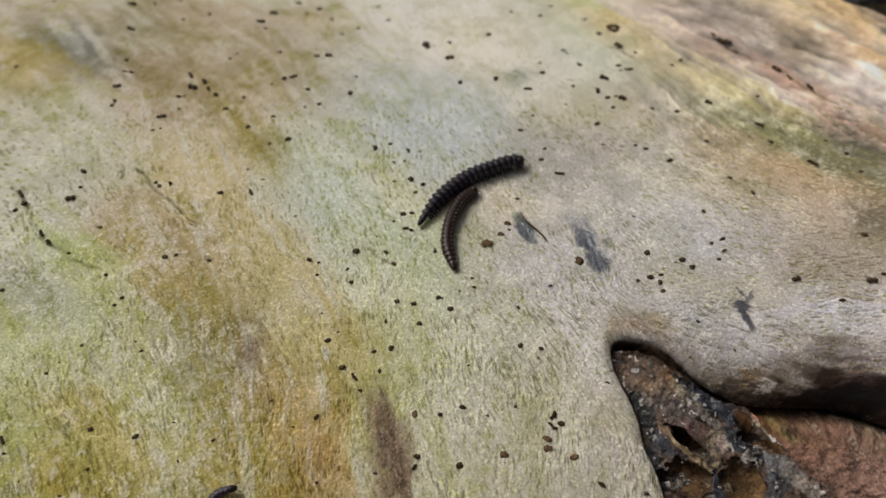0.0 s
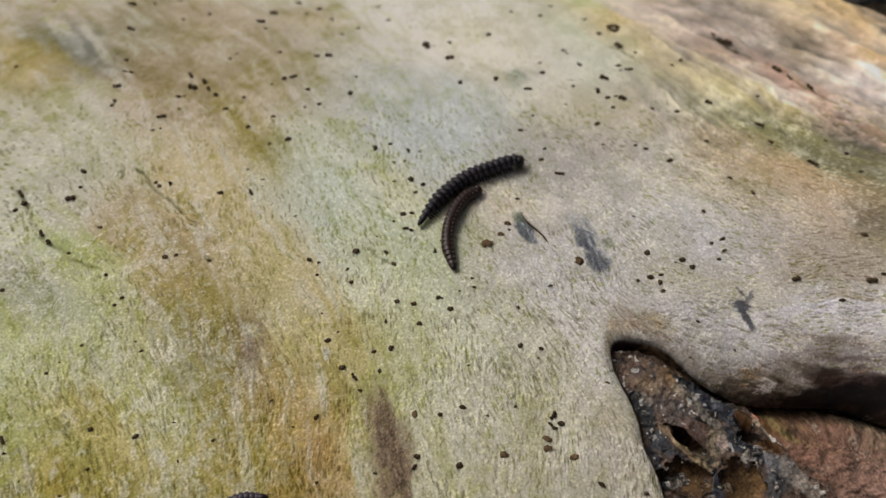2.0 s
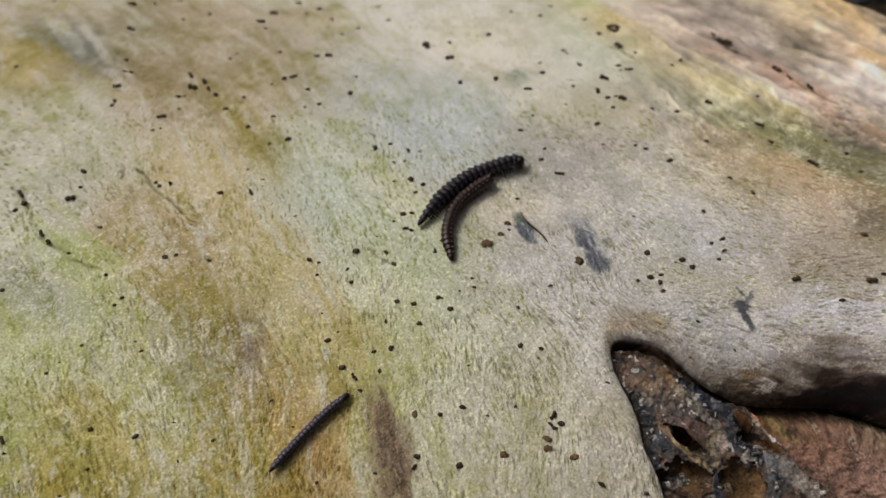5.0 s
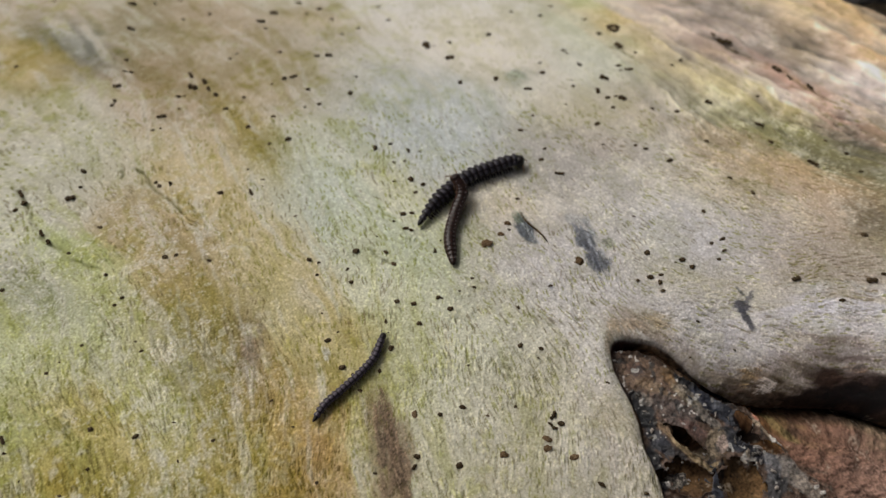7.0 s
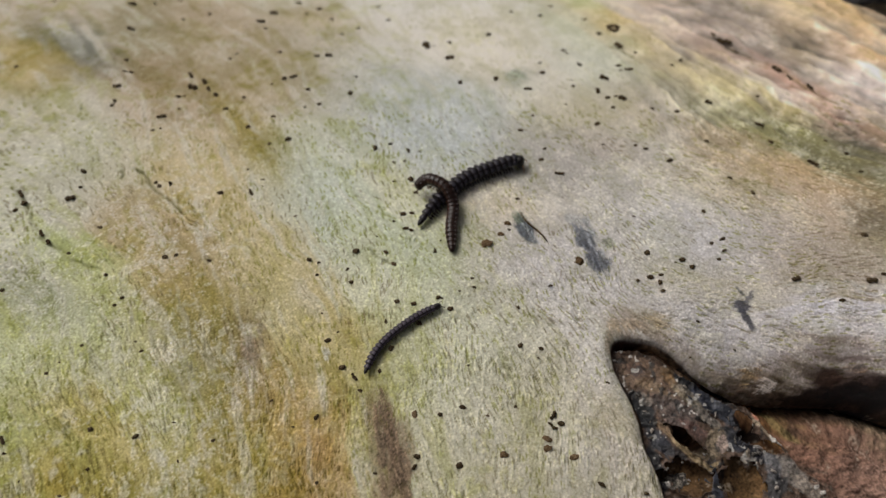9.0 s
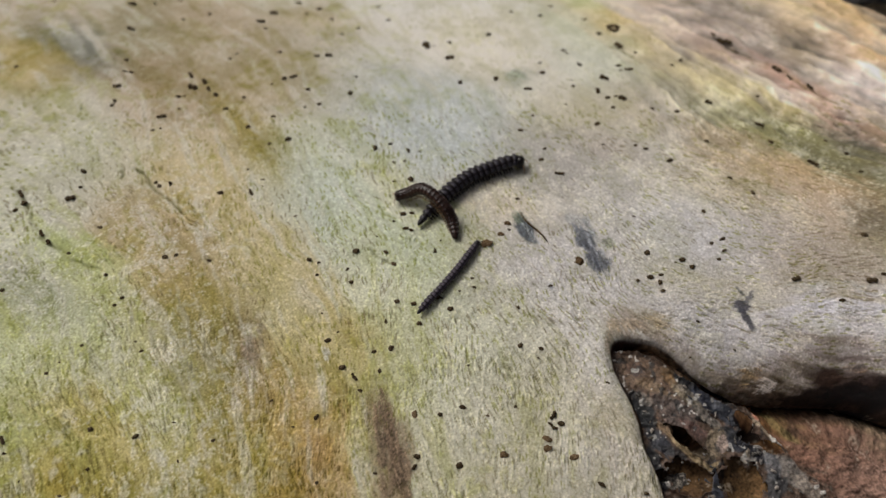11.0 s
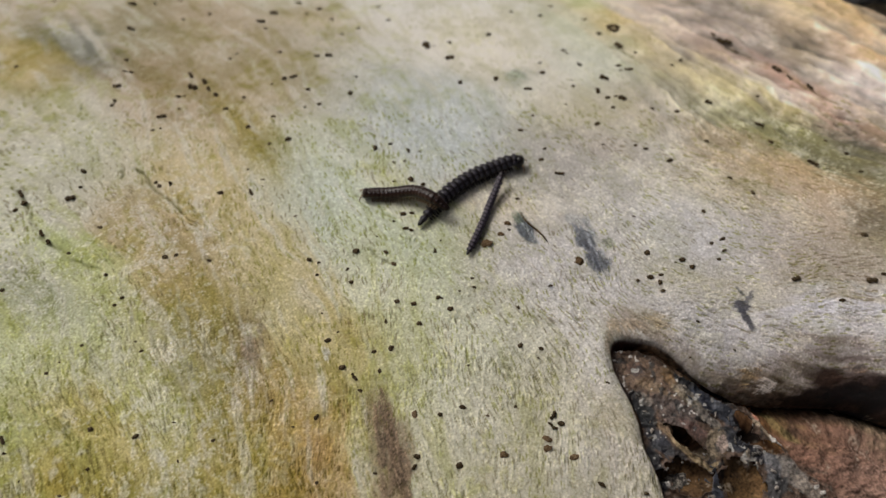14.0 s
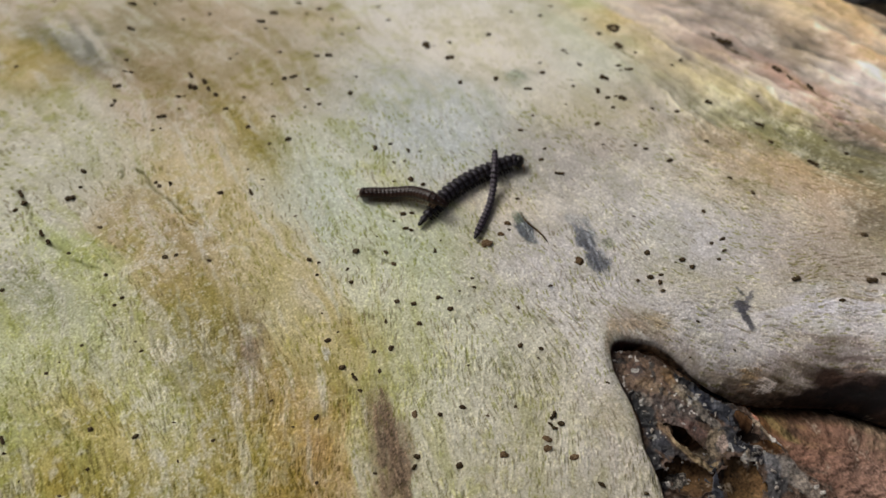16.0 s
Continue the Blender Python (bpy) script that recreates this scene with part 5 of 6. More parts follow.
droppings((
    (-42.03, -31.12, 0.53, 0), (-19.1, -17.31, 1.2, 22), (-16.34, -22.06, 1.29, 0), (-14.33, -23.66, 1.44, -58), (-13.2, -25.92, 1.02, -20),
    (-11.32, -19.33, 0.93, 0), (-8.56, -18.74, 1.12, 32), (-10.26, -22.63, 0.87, -78), (-19.9, -30.16, 1.15, 75), (-27.19, -27.55, 0.69, 43),
    (-23.39, -31.77, 0.62, 0), (-19.08, -40.24, 0.68, 0), (-0.44, -29.84, 0.8, 0), (-3.98, -36.3, 1.13, 0), (-4.39, -37.9, 1.01, 44),
    (-10.29, -38.81, 0.68, 0), (-17.52, -15.8, 0.47, 0), (12.72, -18.4, 1.08, 50), (16.11, -19.03, 1.0, -22), (15.56, -20.57, 0.55, -1)))
droppings((
    (26.4, -24.82, 0.86, 0), (3.12, -28.68, 1.16, -1), (17.28, -30.07, 1.5, 67), (16.83, -31.49, 1.2, -21), (18.43, -31.32, 1.15, 0),
    (17.5, -32.03, 1.0, 0), (23.93, -40.47, 1.34, -20), (2.5, -37.64, 1.12, -10), (11.41, -28.63, 0.53, 0), (7.0, -30.07, 0.62, 0),
    (4.13, -21.77, 0.46, -1), (30.55, -41.79, 0.86, 10), (-50.57, -17.79, 0.56, 0), (-33.8, 14.36, 0.53, 0), (-8.96, 6.32, 0.52, -1),
    (27.43, 53.93, 0.75, -1), (-11.79, 2.94, 0.61, 0), (47.96, -19.02, 0.58, -30), (40.6, -20.12, 0.58, 40), (-20.44, -12.36, 0.48, 0)))
brown_grains((
    (7.75, 1.19, 1.64, 17), (10.35, 3.27, 0.91, -1), (11.68, 5.58, 1.02, -13), (23.8, -2.7, 1.47, -1), (-4.45, -29.82, 1.0, -79),
    (16.16, -33.69, 1.2, -20), (16.07, -35.14, 1.06, 19), (9.35, -36.06, 1.04, 0), (20.15, -36.4, 1.23, 14)))


# ---- a black lump added for the dark ground past the bare wood's far edge ----
bark_scrap = tagged(new("bark_scrap", lump("bark_scrap", CRUST_DARK, 83, 0.7, 0.3)), "black lump added for the dark ground past the log", "bark")
bark_scrap.matrix_world = frame_on(*(0.10470, 0.07885), -16) @ Matrix.Translation((0, 0, 0.0006)) @ Matrix.Diagonal((0.017, 0.011, 0.009, 1))

# ---- crusts in the hollow ----
CRUSTS = {"dark": (CRUST_DARK, "charred blue-black crust flaking in the rotten hollow"), "grey": (CRUST_GREY, "grey speckled crust peeling in the rotten hollow")}
crust_count = 0


def crust(u, w, length, width, turn, kind):
    """A lumpy flake that lies on the floor of the hollow; millimetres."""
    global crust_count
    crust_count += 1
    seed = crust_count * 13.7
    c, s = cos(radians(turn)), sin(radians(turn))
    rings, around = 16, 80
    bm = bmesh.new()
    rows = []
    for r in range(rings + 1):
        f = r / rings
        row = []
        for k in range(around):
            a = 2 * pi * k / around
            edge = 1 + 0.5 * noise.noise(Vector((cos(a) * 1.4, sin(a) * 1.4, seed))) + 0.3 * noise.noise(Vector((cos(a) * 3.5, sin(a) * 3.5, seed))) + 0.08 * noise.noise(Vector((cos(a) * 9, sin(a) * 9, seed)))
            x, y = f * edge * cos(a) * length, f * edge * sin(a) * width * 1.35
            uu, ww = (u + x * c - y * s) / 1000, (w + x * s + y * c) / 1000
            swell = (1 - f ** 5) * (0.6 + 1.2 * noise.noise(Vector((x * 0.6, y * 0.6, seed))) + 0.7 * noise.noise(Vector((x * 1.6, y * 1.6, seed + 5))) + 0.2 * abs(noise.noise(Vector((x * 3.4, y * 3.4, seed + 9)))))
            row.append((uu, ww, swell))
        rows.append(row)
    flat = np.array(rows).reshape(-1, 3)
    h = relief(flat[:, 0], flat[:, 1]) - floor_depth(flat[:, 0], flat[:, 1], np.full(len(flat), 0.004)) + np.where(np.repeat(np.arange(rings + 1), around) == rings, -0.0004, 0.00010 + 0.00021 * flat[:, 2])
    points = place(flat[:, 0], flat[:, 1], h)
    verts = [[bm.verts.new(points[r * around + k]) for k in range(around)] for r in range(rings + 1)]
    for r in range(rings):
        for k in range(around):
            bm.faces.new((verts[r][k], verts[r + 1][k], verts[r + 1][(k + 1) % around], verts[r][(k + 1) % around]))
    bm.faces.new(verts[rings][::-1])
    bmesh.ops.remove_doubles(bm, verts=bm.verts, dist=1e-6)
    mat, label = CRUSTS[kind]
    return tagged(new("bark_crust", finished("bark_crust", bm, mat)), label, "crust", "crusts in the hollow")


crust(36.5, -39.35, 2.4, 0.99, 19, 'grey')
crust(34.86, -41.07, 1.63, 1.1, -42, 'dark')


# ---- loose flakes along the crusts ----
FLAKES = [lump("bark_flake", m, 60 + k, 0.9, 0.16) for k, m in enumerate((CRUST_DARK, CRUST_GREY, PALE_FLAKE, CRUST_GREY, CRUST_DARK, PALE_FLAKE))]
FLAKE_LABELS = ("small black bark flake in the hollow", "small grey bark flake in the hollow", "pale chip of dead bark in the hollow") * 2


def flakes(u0, w0, u1, w1, spread, count):
    """Flakes strewn along a line on the floor of the hollow; millimetres."""
    for _ in range(count):
        s = pick.random()
        u, w = (u0 + (u1 - u0) * s + pick.gauss(0, spread)) / 1000, (w0 + (w1 - w0) * s + pick.gauss(0, spread)) / 1000
        if outline_distance(u, w, HOLLOW)[0] < 0.0015:
            continue
        k = pick.randrange(6)
        size = pick.uniform(0.4, 1.2) / 1000
        h = float(relief(u, w) - skin_depth(u, w)) + 0.0003
        p = place(np.float64(u), np.float64(w), np.float64(h))
        ob = new("bark_flake", FLAKES[k])
        ob.matrix_world = Matrix.Translation(p) @ Euler((pick.gauss(0, 0.4), pick.gauss(0, 0.4), pick.uniform(0, 6.28))).to_matrix().to_4x4() @ Matrix.Diagonal((size, size * pick.uniform(0.4, 0.8), size, 1))
        tagged(ob, FLAKE_LABELS[k], "bark flake", "bark flakes in the hollow")


flakes(38.83, -22.54, 47.12, -33.29, 1.0, 14)
flakes(31.07, -24.96, 33.9, -35.07, 0.6, 9)
flakes(46.38, -32.39, 57.07, -41.09, 1.3, 18)
flakes(34.18, -36.38, 40.54, -41.09, 1.0, 8)
flakes(41.91, -35.07, 42.71, -41.09, 0.5, 6)


# ---- a splinter and a ring-shaped cup on the wood ----
(su, sw), (eu, ew) = [(14.06, 7.94), (18.76, 0.82)]
bm = bmesh.new()
turn = math.degrees(math.atan2(ew - sw, eu - su))
reach = math.hypot(eu - su, ew - sw) / 2000
stations = []
for k in range(9):
    x = -1 + k / 4
    r = 0.00016 * (1 - abs(x) ** 2.5) + 0.00003
    bend = 0.0003 * sin(x * 3)
    stations.append([bm.verts.new((x * reach, bend + r * cos(a * pi / 3), 0.00025 + 0.7 * r * sin(a * pi / 3))) for a in range(6)])
for a, b in zip(stations, stations[1:]):
    for k in range(6):
        bm.faces.new((a[k], a[(k + 1) % 6], b[(k + 1) % 6], b[k]))
bm.faces.new(stations[0]), bm.faces.new(stations[-1])
splinter = tagged(new("splinter", finished("splinter", bm, DROPPING)), "thin blackish brown wood splinter lying on the log", "splinter")
splinter.matrix_world = frame_on((su + eu) / 2000, (sw + ew) / 2000, turn)

bm = bmesh.new()
cup_rings = []
for k in range(18):
    a = 2 * pi * k / 18
    big = 0.0011 * (1 + 0.15 * sin(3 * a))
    cup_rings.append([bm.verts.new(((big + 0.0004 * cos(b * pi / 4)) * cos(a), (big + 0.0004 * cos(b * pi / 4)) * sin(a), 0.0002 + 0.0003 * sin(b * pi / 4))) for b in range(8)])
for k in range(18):
    for b in range(8):
        bm.faces.new((cup_rings[k][b], cup_rings[(k + 1) % 18][b], cup_rings[(k + 1) % 18][(b + 1) % 8], cup_rings[k][(b + 1) % 8]))
cup = tagged(new("fungus_cup", finished("fungus_cup", bm, DROPPING)), "tiny dark ring-shaped fungus cup on bare wood", "fungus")
cup.matrix_world = frame_on(*(0.03915, 0.06425))


# ---- millipedes ----
def ring_mesh(name, mat, plate, edge, length, radius, keel, groove=1.0, squash=0.92):
    """One body ring, x forward: a tube with a flat keel on each side that sweeps back."""
    bm = bmesh.new()
    loops = []
    for x, size, flare in ((0.58, 0.70, 0.0), (0.44, 0.80, 0.0), (0.24, 0.82, 0.0), (0.14, 0.84, 0.1), (0.06, 0.94, 0.6), (-0.12, 1.0, 1.0), (-0.36, 1.0, 1.0), (-0.47, 0.94, 0.7), (-0.52, 0.78, 0.1)):
        loop = []
        for k in range(24):
            a = 2 * pi * k / 24
            size_here = 1 - (1 - size) * groove
            y, z = cos(a) * size_here, sin(a) * size_here * squash
            side = max(0.0, 1 - abs(math.degrees(math.asin(max(-1, min(1, sin(a))))) - 22) / 24)
            y += math.copysign(keel * flare * side ** 0.8, cos(a)) if abs(cos(a)) > 1e-6 else 0
            loop.append(bm.verts.new((x * length - 0.12 * length * side * flare * keel * 2, y * radius, z * radius)))
        loops.append(loop)
    for i, (a, b) in enumerate(zip(loops, loops[1:])):
        for k in range(24):
            f = bm.faces.new((a[k], a[(k + 1) % 24], b[(k + 1) % 24], b[k]))
            f.material_index = 0 if not 3 <= i <= 6 else 2 if k in (0, 1, 10, 11) else 1 if 4 <= k <= 7 or k in (2, 9) else 0
    bm.faces.new(loops[0]), bm.faces.new(loops[-1][::-1])
    mesh = finished(name, bm, mat)
    mesh.materials.append(plate)
    mesh.materials.append(edge)
    return mesh


def tube_mesh(name, mat, points, radii, sides=6):
    """A tapered tube through points."""
    bm = bmesh.new()
    loops = []
    for k, (p, r) in enumerate(zip(points, radii)):
        way = (Vector(points[min(k + 1, len(points) - 1)]) - Vector(points[max(k - 1, 0)])).normalized()
        side = way.orthogonal().normalized()
        other = way.cross(side)
        loops.append([bm.verts.new(Vector(p) + r * (cos(2 * pi * j / sides) * side + sin(2 * pi * j / sides) * other)) for j in range(sides)])
    for k, (a, b) in enumerate(zip(loops, loops[1:])):
        shift = min(range(sides), key=lambda s: sum((a[j].co - b[(j + s) % sides].co).length for j in range(sides)))
        b[:] = b[shift:] + b[:shift]
        for j in range(sides):
            bm.faces.new((a[j], a[(j + 1) % sides], b[(j + 1) % sides], b[j]))
    bm.faces.new(loops[0]), bm.faces.new(loops[-1])
    return finished(name, bm, mat)


def egg_mesh(name, mat, size, drop=0.0):
    bm = bmesh.new()
    bmesh.ops.create_uvsphere(bm, u_segments=14, v_segments=10, radius=1)
    for v in bm.verts:
        v.co.z -= drop * max(0, v.co.x) ** 2
        v.co = Vector((v.co.x * size[0], v.co.y * size[1], v.co.z * size[2]))
    return finished(name, bm, mat)


class Millipede:
    """A millipede of rigid rings that are carried along a moving line, tail first."""

    def __init__(self, label, mat, plate, edge, length, radius, keel, rings, leg_drop, groove=1.0, tail=0.8, tip=0.55, spots=False, legs=None, feelers=None):
        self.base = tagged(new("millipede"), label, "millipede", "millipedes on the log")
        self.base.empty_display_size = 0.002
        self.lines, self.pieces, self.drop = [], [], radius
        pitch = length / (rings + 1.2)
        legs, feelers = legs or LEG, feelers or LEG
        spot = egg_mesh("pale_spot", PALE_SPOT, (pitch * 0.20, radius * 0.10, radius * 0.06))
        leg = {s: tube_mesh("leg", legs, [(0, s * radius * 0.3, -radius * 0.7), (0, s * radius * 0.6, -radius * 0.9), (0.06 * pitch, s * radius * 0.95, -radius * 1.05 - leg_drop * 0.5), (0.1 * pitch, s * radius * 0.98, -radius - leg_drop)],
                            [radius * 0.13, radius * 0.12, radius * 0.09, radius * 0.04]) for s in (-1, 1)}
        for k in range(rings):
            f = (k + 0.9) / (rings + 1.2)
            taper = min(1.0, tail + 0.13 * k, 0.90 + 0.05 * (rings - 1 - k))
            ring = part("body_ring", ring_mesh("body_ring", mat, plate, edge, pitch * 1.08, radius * taper, keel, groove), mat, self.base)
            for s in (-1, 1):
                if spots:
                    sp = part("pale_spot", spot, PALE_SPOT, ring)
                    sp.location = (-0.14 * pitch, s * radius * taper * 0.56, radius * taper * 0.76)
                for x in (-0.22, 0.25):
                    if 0 < k < rings - 1:
                        part("leg", leg[s], legs, ring).location = (x * pitch, 0, 0)
            self.pieces.append((ring, f))
        head = part("head", egg_mesh("head", mat, (pitch * 1.0, radius * 0.88, radius * 0.9), 0.5), mat, self.base)
        for s in (-1, 1):
            feeler = tube_mesh("antenna", feelers, [(pitch * 0.4, s * radius * 0.35, 0), (pitch * 0.9, s * radius * 0.7, radius * 0.1), (pitch * 1.3, s * radius * 0.95, -radius * 0.35), (pitch * 1.45, s * radius * 1.0, -radius * 0.95)],
                               [radius * 0.10, radius * 0.09, radius * 0.09, radius * 0.05])
            part("antenna", feeler, feelers, head)
        self.pieces.append((head, (rings + 0.62) / (rings + 1.2)))
        tail = part("tail_cone", egg_mesh("tail_cone", mat, (pitch * 1.0, radius * tip, radius * tip * 0.9)), mat, self.base)
        self.pieces.append((tail, 0.22 / (rings + 1.2)))

    def at(self, t, *points):
        """The body's line at t seconds, from tail to head, in millimetres."""
        p = np.array(points) / 1000
        ends = np.concatenate([[2 * p[0] - p[1]], p, [2 * p[-1] - p[-2]]])
        curve = []
        for a, b, c, d in zip(ends, ends[1:], ends[2:], ends[3:]):
            for s in np.linspace(0, 1, 12, endpoint=False):
                curve.append(0.5 * (2 * b + (c - a) * s + (2 * a - 5 * b + 4 * c - d) * s ** 2 + (3 * b - a - 3 * c + d) * s ** 3))
        curve = np.array(curve + [p[-1]])
        run = np.concatenate([[0], np.cumsum(np.linalg.norm(np.diff(curve, axis=0), axis=1))])
        even = np.linspace(0, run[-1], 33)
        self.lines.append((t, np.stack([np.interp(even, run, curve[:, k]) for k in range(3)], -1)))

    def line(self, t):
        times = [a for a, _ in self.lines]
        k = min(max(int(np.searchsorted(times, t, side="right")) - 1, 0), len(times) - 2)

        def slope(i):
            a, b = max(i - 1, 0), min(i + 1, len(times) - 1)
            return (self.lines[b][1] - self.lines[a][1]) / (times[b] - times[a])
        span = times[k + 1] - times[k]
        s = (t - times[k]) / span
        p, q, m, n = self.lines[k][1], self.lines[k + 1][1], slope(k) * span, slope(k + 1) * span
        return (2 * s ** 3 - 3 * s ** 2 + 1) * p + (s ** 3 - 2 * s ** 2 + s) * m + (-2 * s ** 3 + 3 * s ** 2) * q + (s ** 3 - s ** 2) * n

    def drive(self, every=0.2):
        seconds = [round(k * every, 3) for k in range(int(16 / every) + 1)]
        lines = [self.line(t) for t in seconds]
        bases = [Matrix.Translation(Vector(l[16]) - Vector((0, 0, self.drop))) for l in lines]
        walk(self.base, list(zip(seconds, bases)))
        grid = np.linspace(0, 1, 33)
        for piece, f in self.pieces:
            rows = []
            for t, l, base in zip(seconds, lines, bases):
                here, back, ahead = (Vector([float(np.interp(x, grid, l[:, k])) for k in range(3)]) for x in (f, max(0, f - 0.035), min(1, f + 0.035)))
                way = (ahead - back).normalized()
                up = Vector((0, here.y / RADIUS, 1))
                side = up.cross(way).normalized()
                up = way.cross(side)
                m = Matrix((way, side, up)).transposed().to_4x4()
                m.translation = here
                rows.append((t, base.inverted() @ m))
            walk(piece, rows)


resting = Millipede("black flat-backed millipede resting on the log", BLACK_CUTICLE, BLACK_PLATE_SHEEN, KEEL_GLINT, 0.0222, 0.00136, 0.20, 19, 0.0003, 0.6, tail=0.46, tip=0.36, feelers=PALE_LEG)
climbing = Millipede("brown millipede climbing over a resting one", BROWN_CUTICLE, BROWN_PLATE, BROWN_PLATE, 0.0176, 0.00113, 0.04, 20, 0.0003, 0.24, tail=0.66, spots=True, legs=PALE_LEG, feelers=PALE_LEG)
roaming = Millipede("slender violet-brown millipede crawling across the log", VIOLET_CUTICLE, VIOLET_PLATE, KEEL_GLINT, 0.0190, 0.00064, 0.24, 20, 0.0003, 0.65)


def motions():
    resting.at(0, (-4.08, 5.49, 0.45), (-2.06, 8.57, 0.85), (1.15, 12.35, 0.92), (5.0, 15.65, 0.9), (9.8, 17.9, 0.78), (13.5, 19.35, 0.8), (15.15, 19.0, 0.35))
    resting.at(2, (-4.08, 5.49, 0.45), (-2.06, 8.57, 0.85), (1.15, 12.35, 0.92), (5.0, 15.65, 0.9), (9.8, 17.9, 0.78), (13.5, 19.35, 0.8), (15.15, 19.0, 0.35))
    resting.at(4, (-4.08, 5.49, 0.45), (-1.85, 8.44, 0.86), (1.36, 12.22, 0.92), (5.2, 15.6, 0.9), (9.9, 17.95, 0.76), (13.5, 19.25, 0.85), (15.2, 18.9, 0.4))
    resting.at(6.5, (-4.08, 5.49, 0.45), (-2.06, 8.57, 0.85), (1.15, 12.35, 0.92), (5.0, 15.65, 0.9), (9.8, 17.9, 0.78), (13.5, 19.35, 0.8), (15.15, 19.0, 0.35))
    resting.at(8.5, (-4.08, 5.49, 0.45), (-2.06, 8.57, 0.85), (1.15, 12.35, 0.92), (5.0, 15.65, 0.9), (9.8, 17.9, 0.78), (13.5, 19.35, 0.8), (15.15, 19.0, 0.35))
    resting.at(11.3, (-4.08, 5.49, 0.45), (-1.85, 8.44, 0.86), (1.36, 12.22, 0.92), (5.2, 15.6, 0.9), (9.9, 17.95, 0.76), (13.5, 19.25, 0.85), (15.2, 18.9, 0.4))
    resting.at(13, (-4.08, 5.49, 0.45), (-1.85, 8.44, 0.86), (1.36, 12.22, 0.92), (5.2, 15.6, 0.9), (9.9, 17.95, 0.76), (13.5, 19.25, 0.85), (15.2, 18.9, 0.4))
    resting.at(14.5, (-3.97, 5.37, 0.45), (-1.24, 9.08, 0.84), (1.78, 12.48, 0.93), (5.71, 15.52, 0.9), (10.3, 18.05, 0.74), (13.5, 19.3, 0.9), (15.1, 19.0, 0.5))
    resting.at(16, (-3.97, 5.37, 0.45), (-1.24, 9.08, 0.84), (1.78, 12.48, 0.93), (5.71, 15.52, 0.9), (10.3, 18.05, 0.74), (13.5, 19.3, 0.9), (15.1, 19.0, 0.5))
    climbing.at(0, (1.92, -3.88, 0.29), (0.75, 0.74, 0.51), (1.37, 5.71, 0.67), (3.35, 10.08, 0.69), (6.07, 12.68, 0.49))
    climbing.at(1.5, (1.92, -4.0, 0.29), (0.85, 0.62, 0.51), (1.37, 5.71, 0.67), (3.35, 9.95, 0.69), (6.27, 12.41, 0.5))
    climbing.at(2.5, (1.73, -3.54, 0.28), (0.75, 1.22, 0.5), (1.57, 6.32, 0.68), (4.19, 10.97, 0.7), (7.78, 13.73, 0.47))
    climbing.at(3.5, (1.64, -2.37, 0.25), (0.95, 2.42, 0.5), (2.3, 7.91, 0.71), (5.78, 12.26, 0.69), (10.35, 14.84, 0.41))
    climbing.at(4.2, (1.54, -1.2, 0.23), (0.96, 3.63, 0.49), (2.61, 8.67, 0.71), (6.52, 12.66, 0.69), (11.21, 15.12, 0.39))
    climbing.at(5.3, (1.48, -2.14, 0.26), (0.71, 2.9, 0.5), (1.95, 8.16, 0.71), (5.0, 12.04, 1.0), (8.18, 14.8, 1.83))
    climbing.at(6.3, (1.78, -2.85, 0.28), (0.91, 2.18, 0.5), (1.95, 7.17, 0.7), (4.55, 10.88, 1.52), (5.5, 14.51, 3.23))
    climbing.at(6.7, (1.78, -2.85, 0.28), (1.11, 2.18, 0.5), (2.15, 6.93, 0.69), (4.02, 10.85, 1.9), (3.52, 14.02, 3.52))
    climbing.at(7, (1.78, -2.85, 0.28), (1.21, 2.17, 0.51), (2.25, 7.11, 0.8), (3.51, 10.97, 2.09), (1.96, 13.55, 3.62))
    climbing.at(7.5, (1.78, -2.62, 0.27), (1.31, 2.78, 0.5), (2.26, 7.78, 0.91), (2.27, 11.22, 2.45), (0.62, 12.78, 3.61), (-1.34, 12.31, 3.39))
    climbing.at(8, (1.88, -2.39, 0.27), (1.31, 3.14, 0.5), (2.15, 7.95, 1.01), (1.54, 11.26, 2.73), (-0.62, 13.12, 3.5), (-2.38, 12.4, 2.58))
    climbing.at(8.5, (1.79, -1.45, 0.26), (1.52, 3.63, 0.5), (2.05, 8.13, 1.11), (1.03, 11.37, 2.93), (-1.65, 13.28, 3.3), (-3.73, 12.52, 2.08))
    climbing.at(9, (1.6, -0.15, 0.24), (1.52, 4.61, 0.48), (1.85, 8.75, 1.31), (0.31, 11.57, 3.01), (-2.69, 13.32, 2.9), (-4.89, 12.5, 1.59))
    climbing.at(9.2, (1.7, 0.44, 0.24), (1.53, 5.03, 0.58), (1.64, 9.12, 1.5), (-0.21, 11.57, 3.0), (-3.22, 13.47, 2.71), (-5.32, 12.6, 1.29))
    climbing.at(11.3, (2.22, 2.89, 0.32), (1.63, 5.68, 1.07), (0.1, 7.46, 2.7), (-2.24, 9.46, 3.4), (-4.52, 11.0, 2.87), (-6.86, 11.1, 1.18), (-9.27, 10.88, 0.47))
    climbing.at(12, (2.03, 3.93, 0.4), (0.81, 6.86, 1.69), (-1.22, 8.33, 3.05), (-3.68, 10.44, 3.27), (-6.23, 11.55, 1.78), (-8.35, 11.21, 0.68), (-10.74, 11.28, 0.44))
    climbing.at(12.5, (1.93, 4.98, 0.48), (0.81, 7.33, 1.9), (-1.22, 8.46, 3.05), (-3.68, 10.26, 3.17), (-6.11, 11.53, 1.98), (-8.76, 11.26, 0.78), (-12.11, 11.42, 0.43))
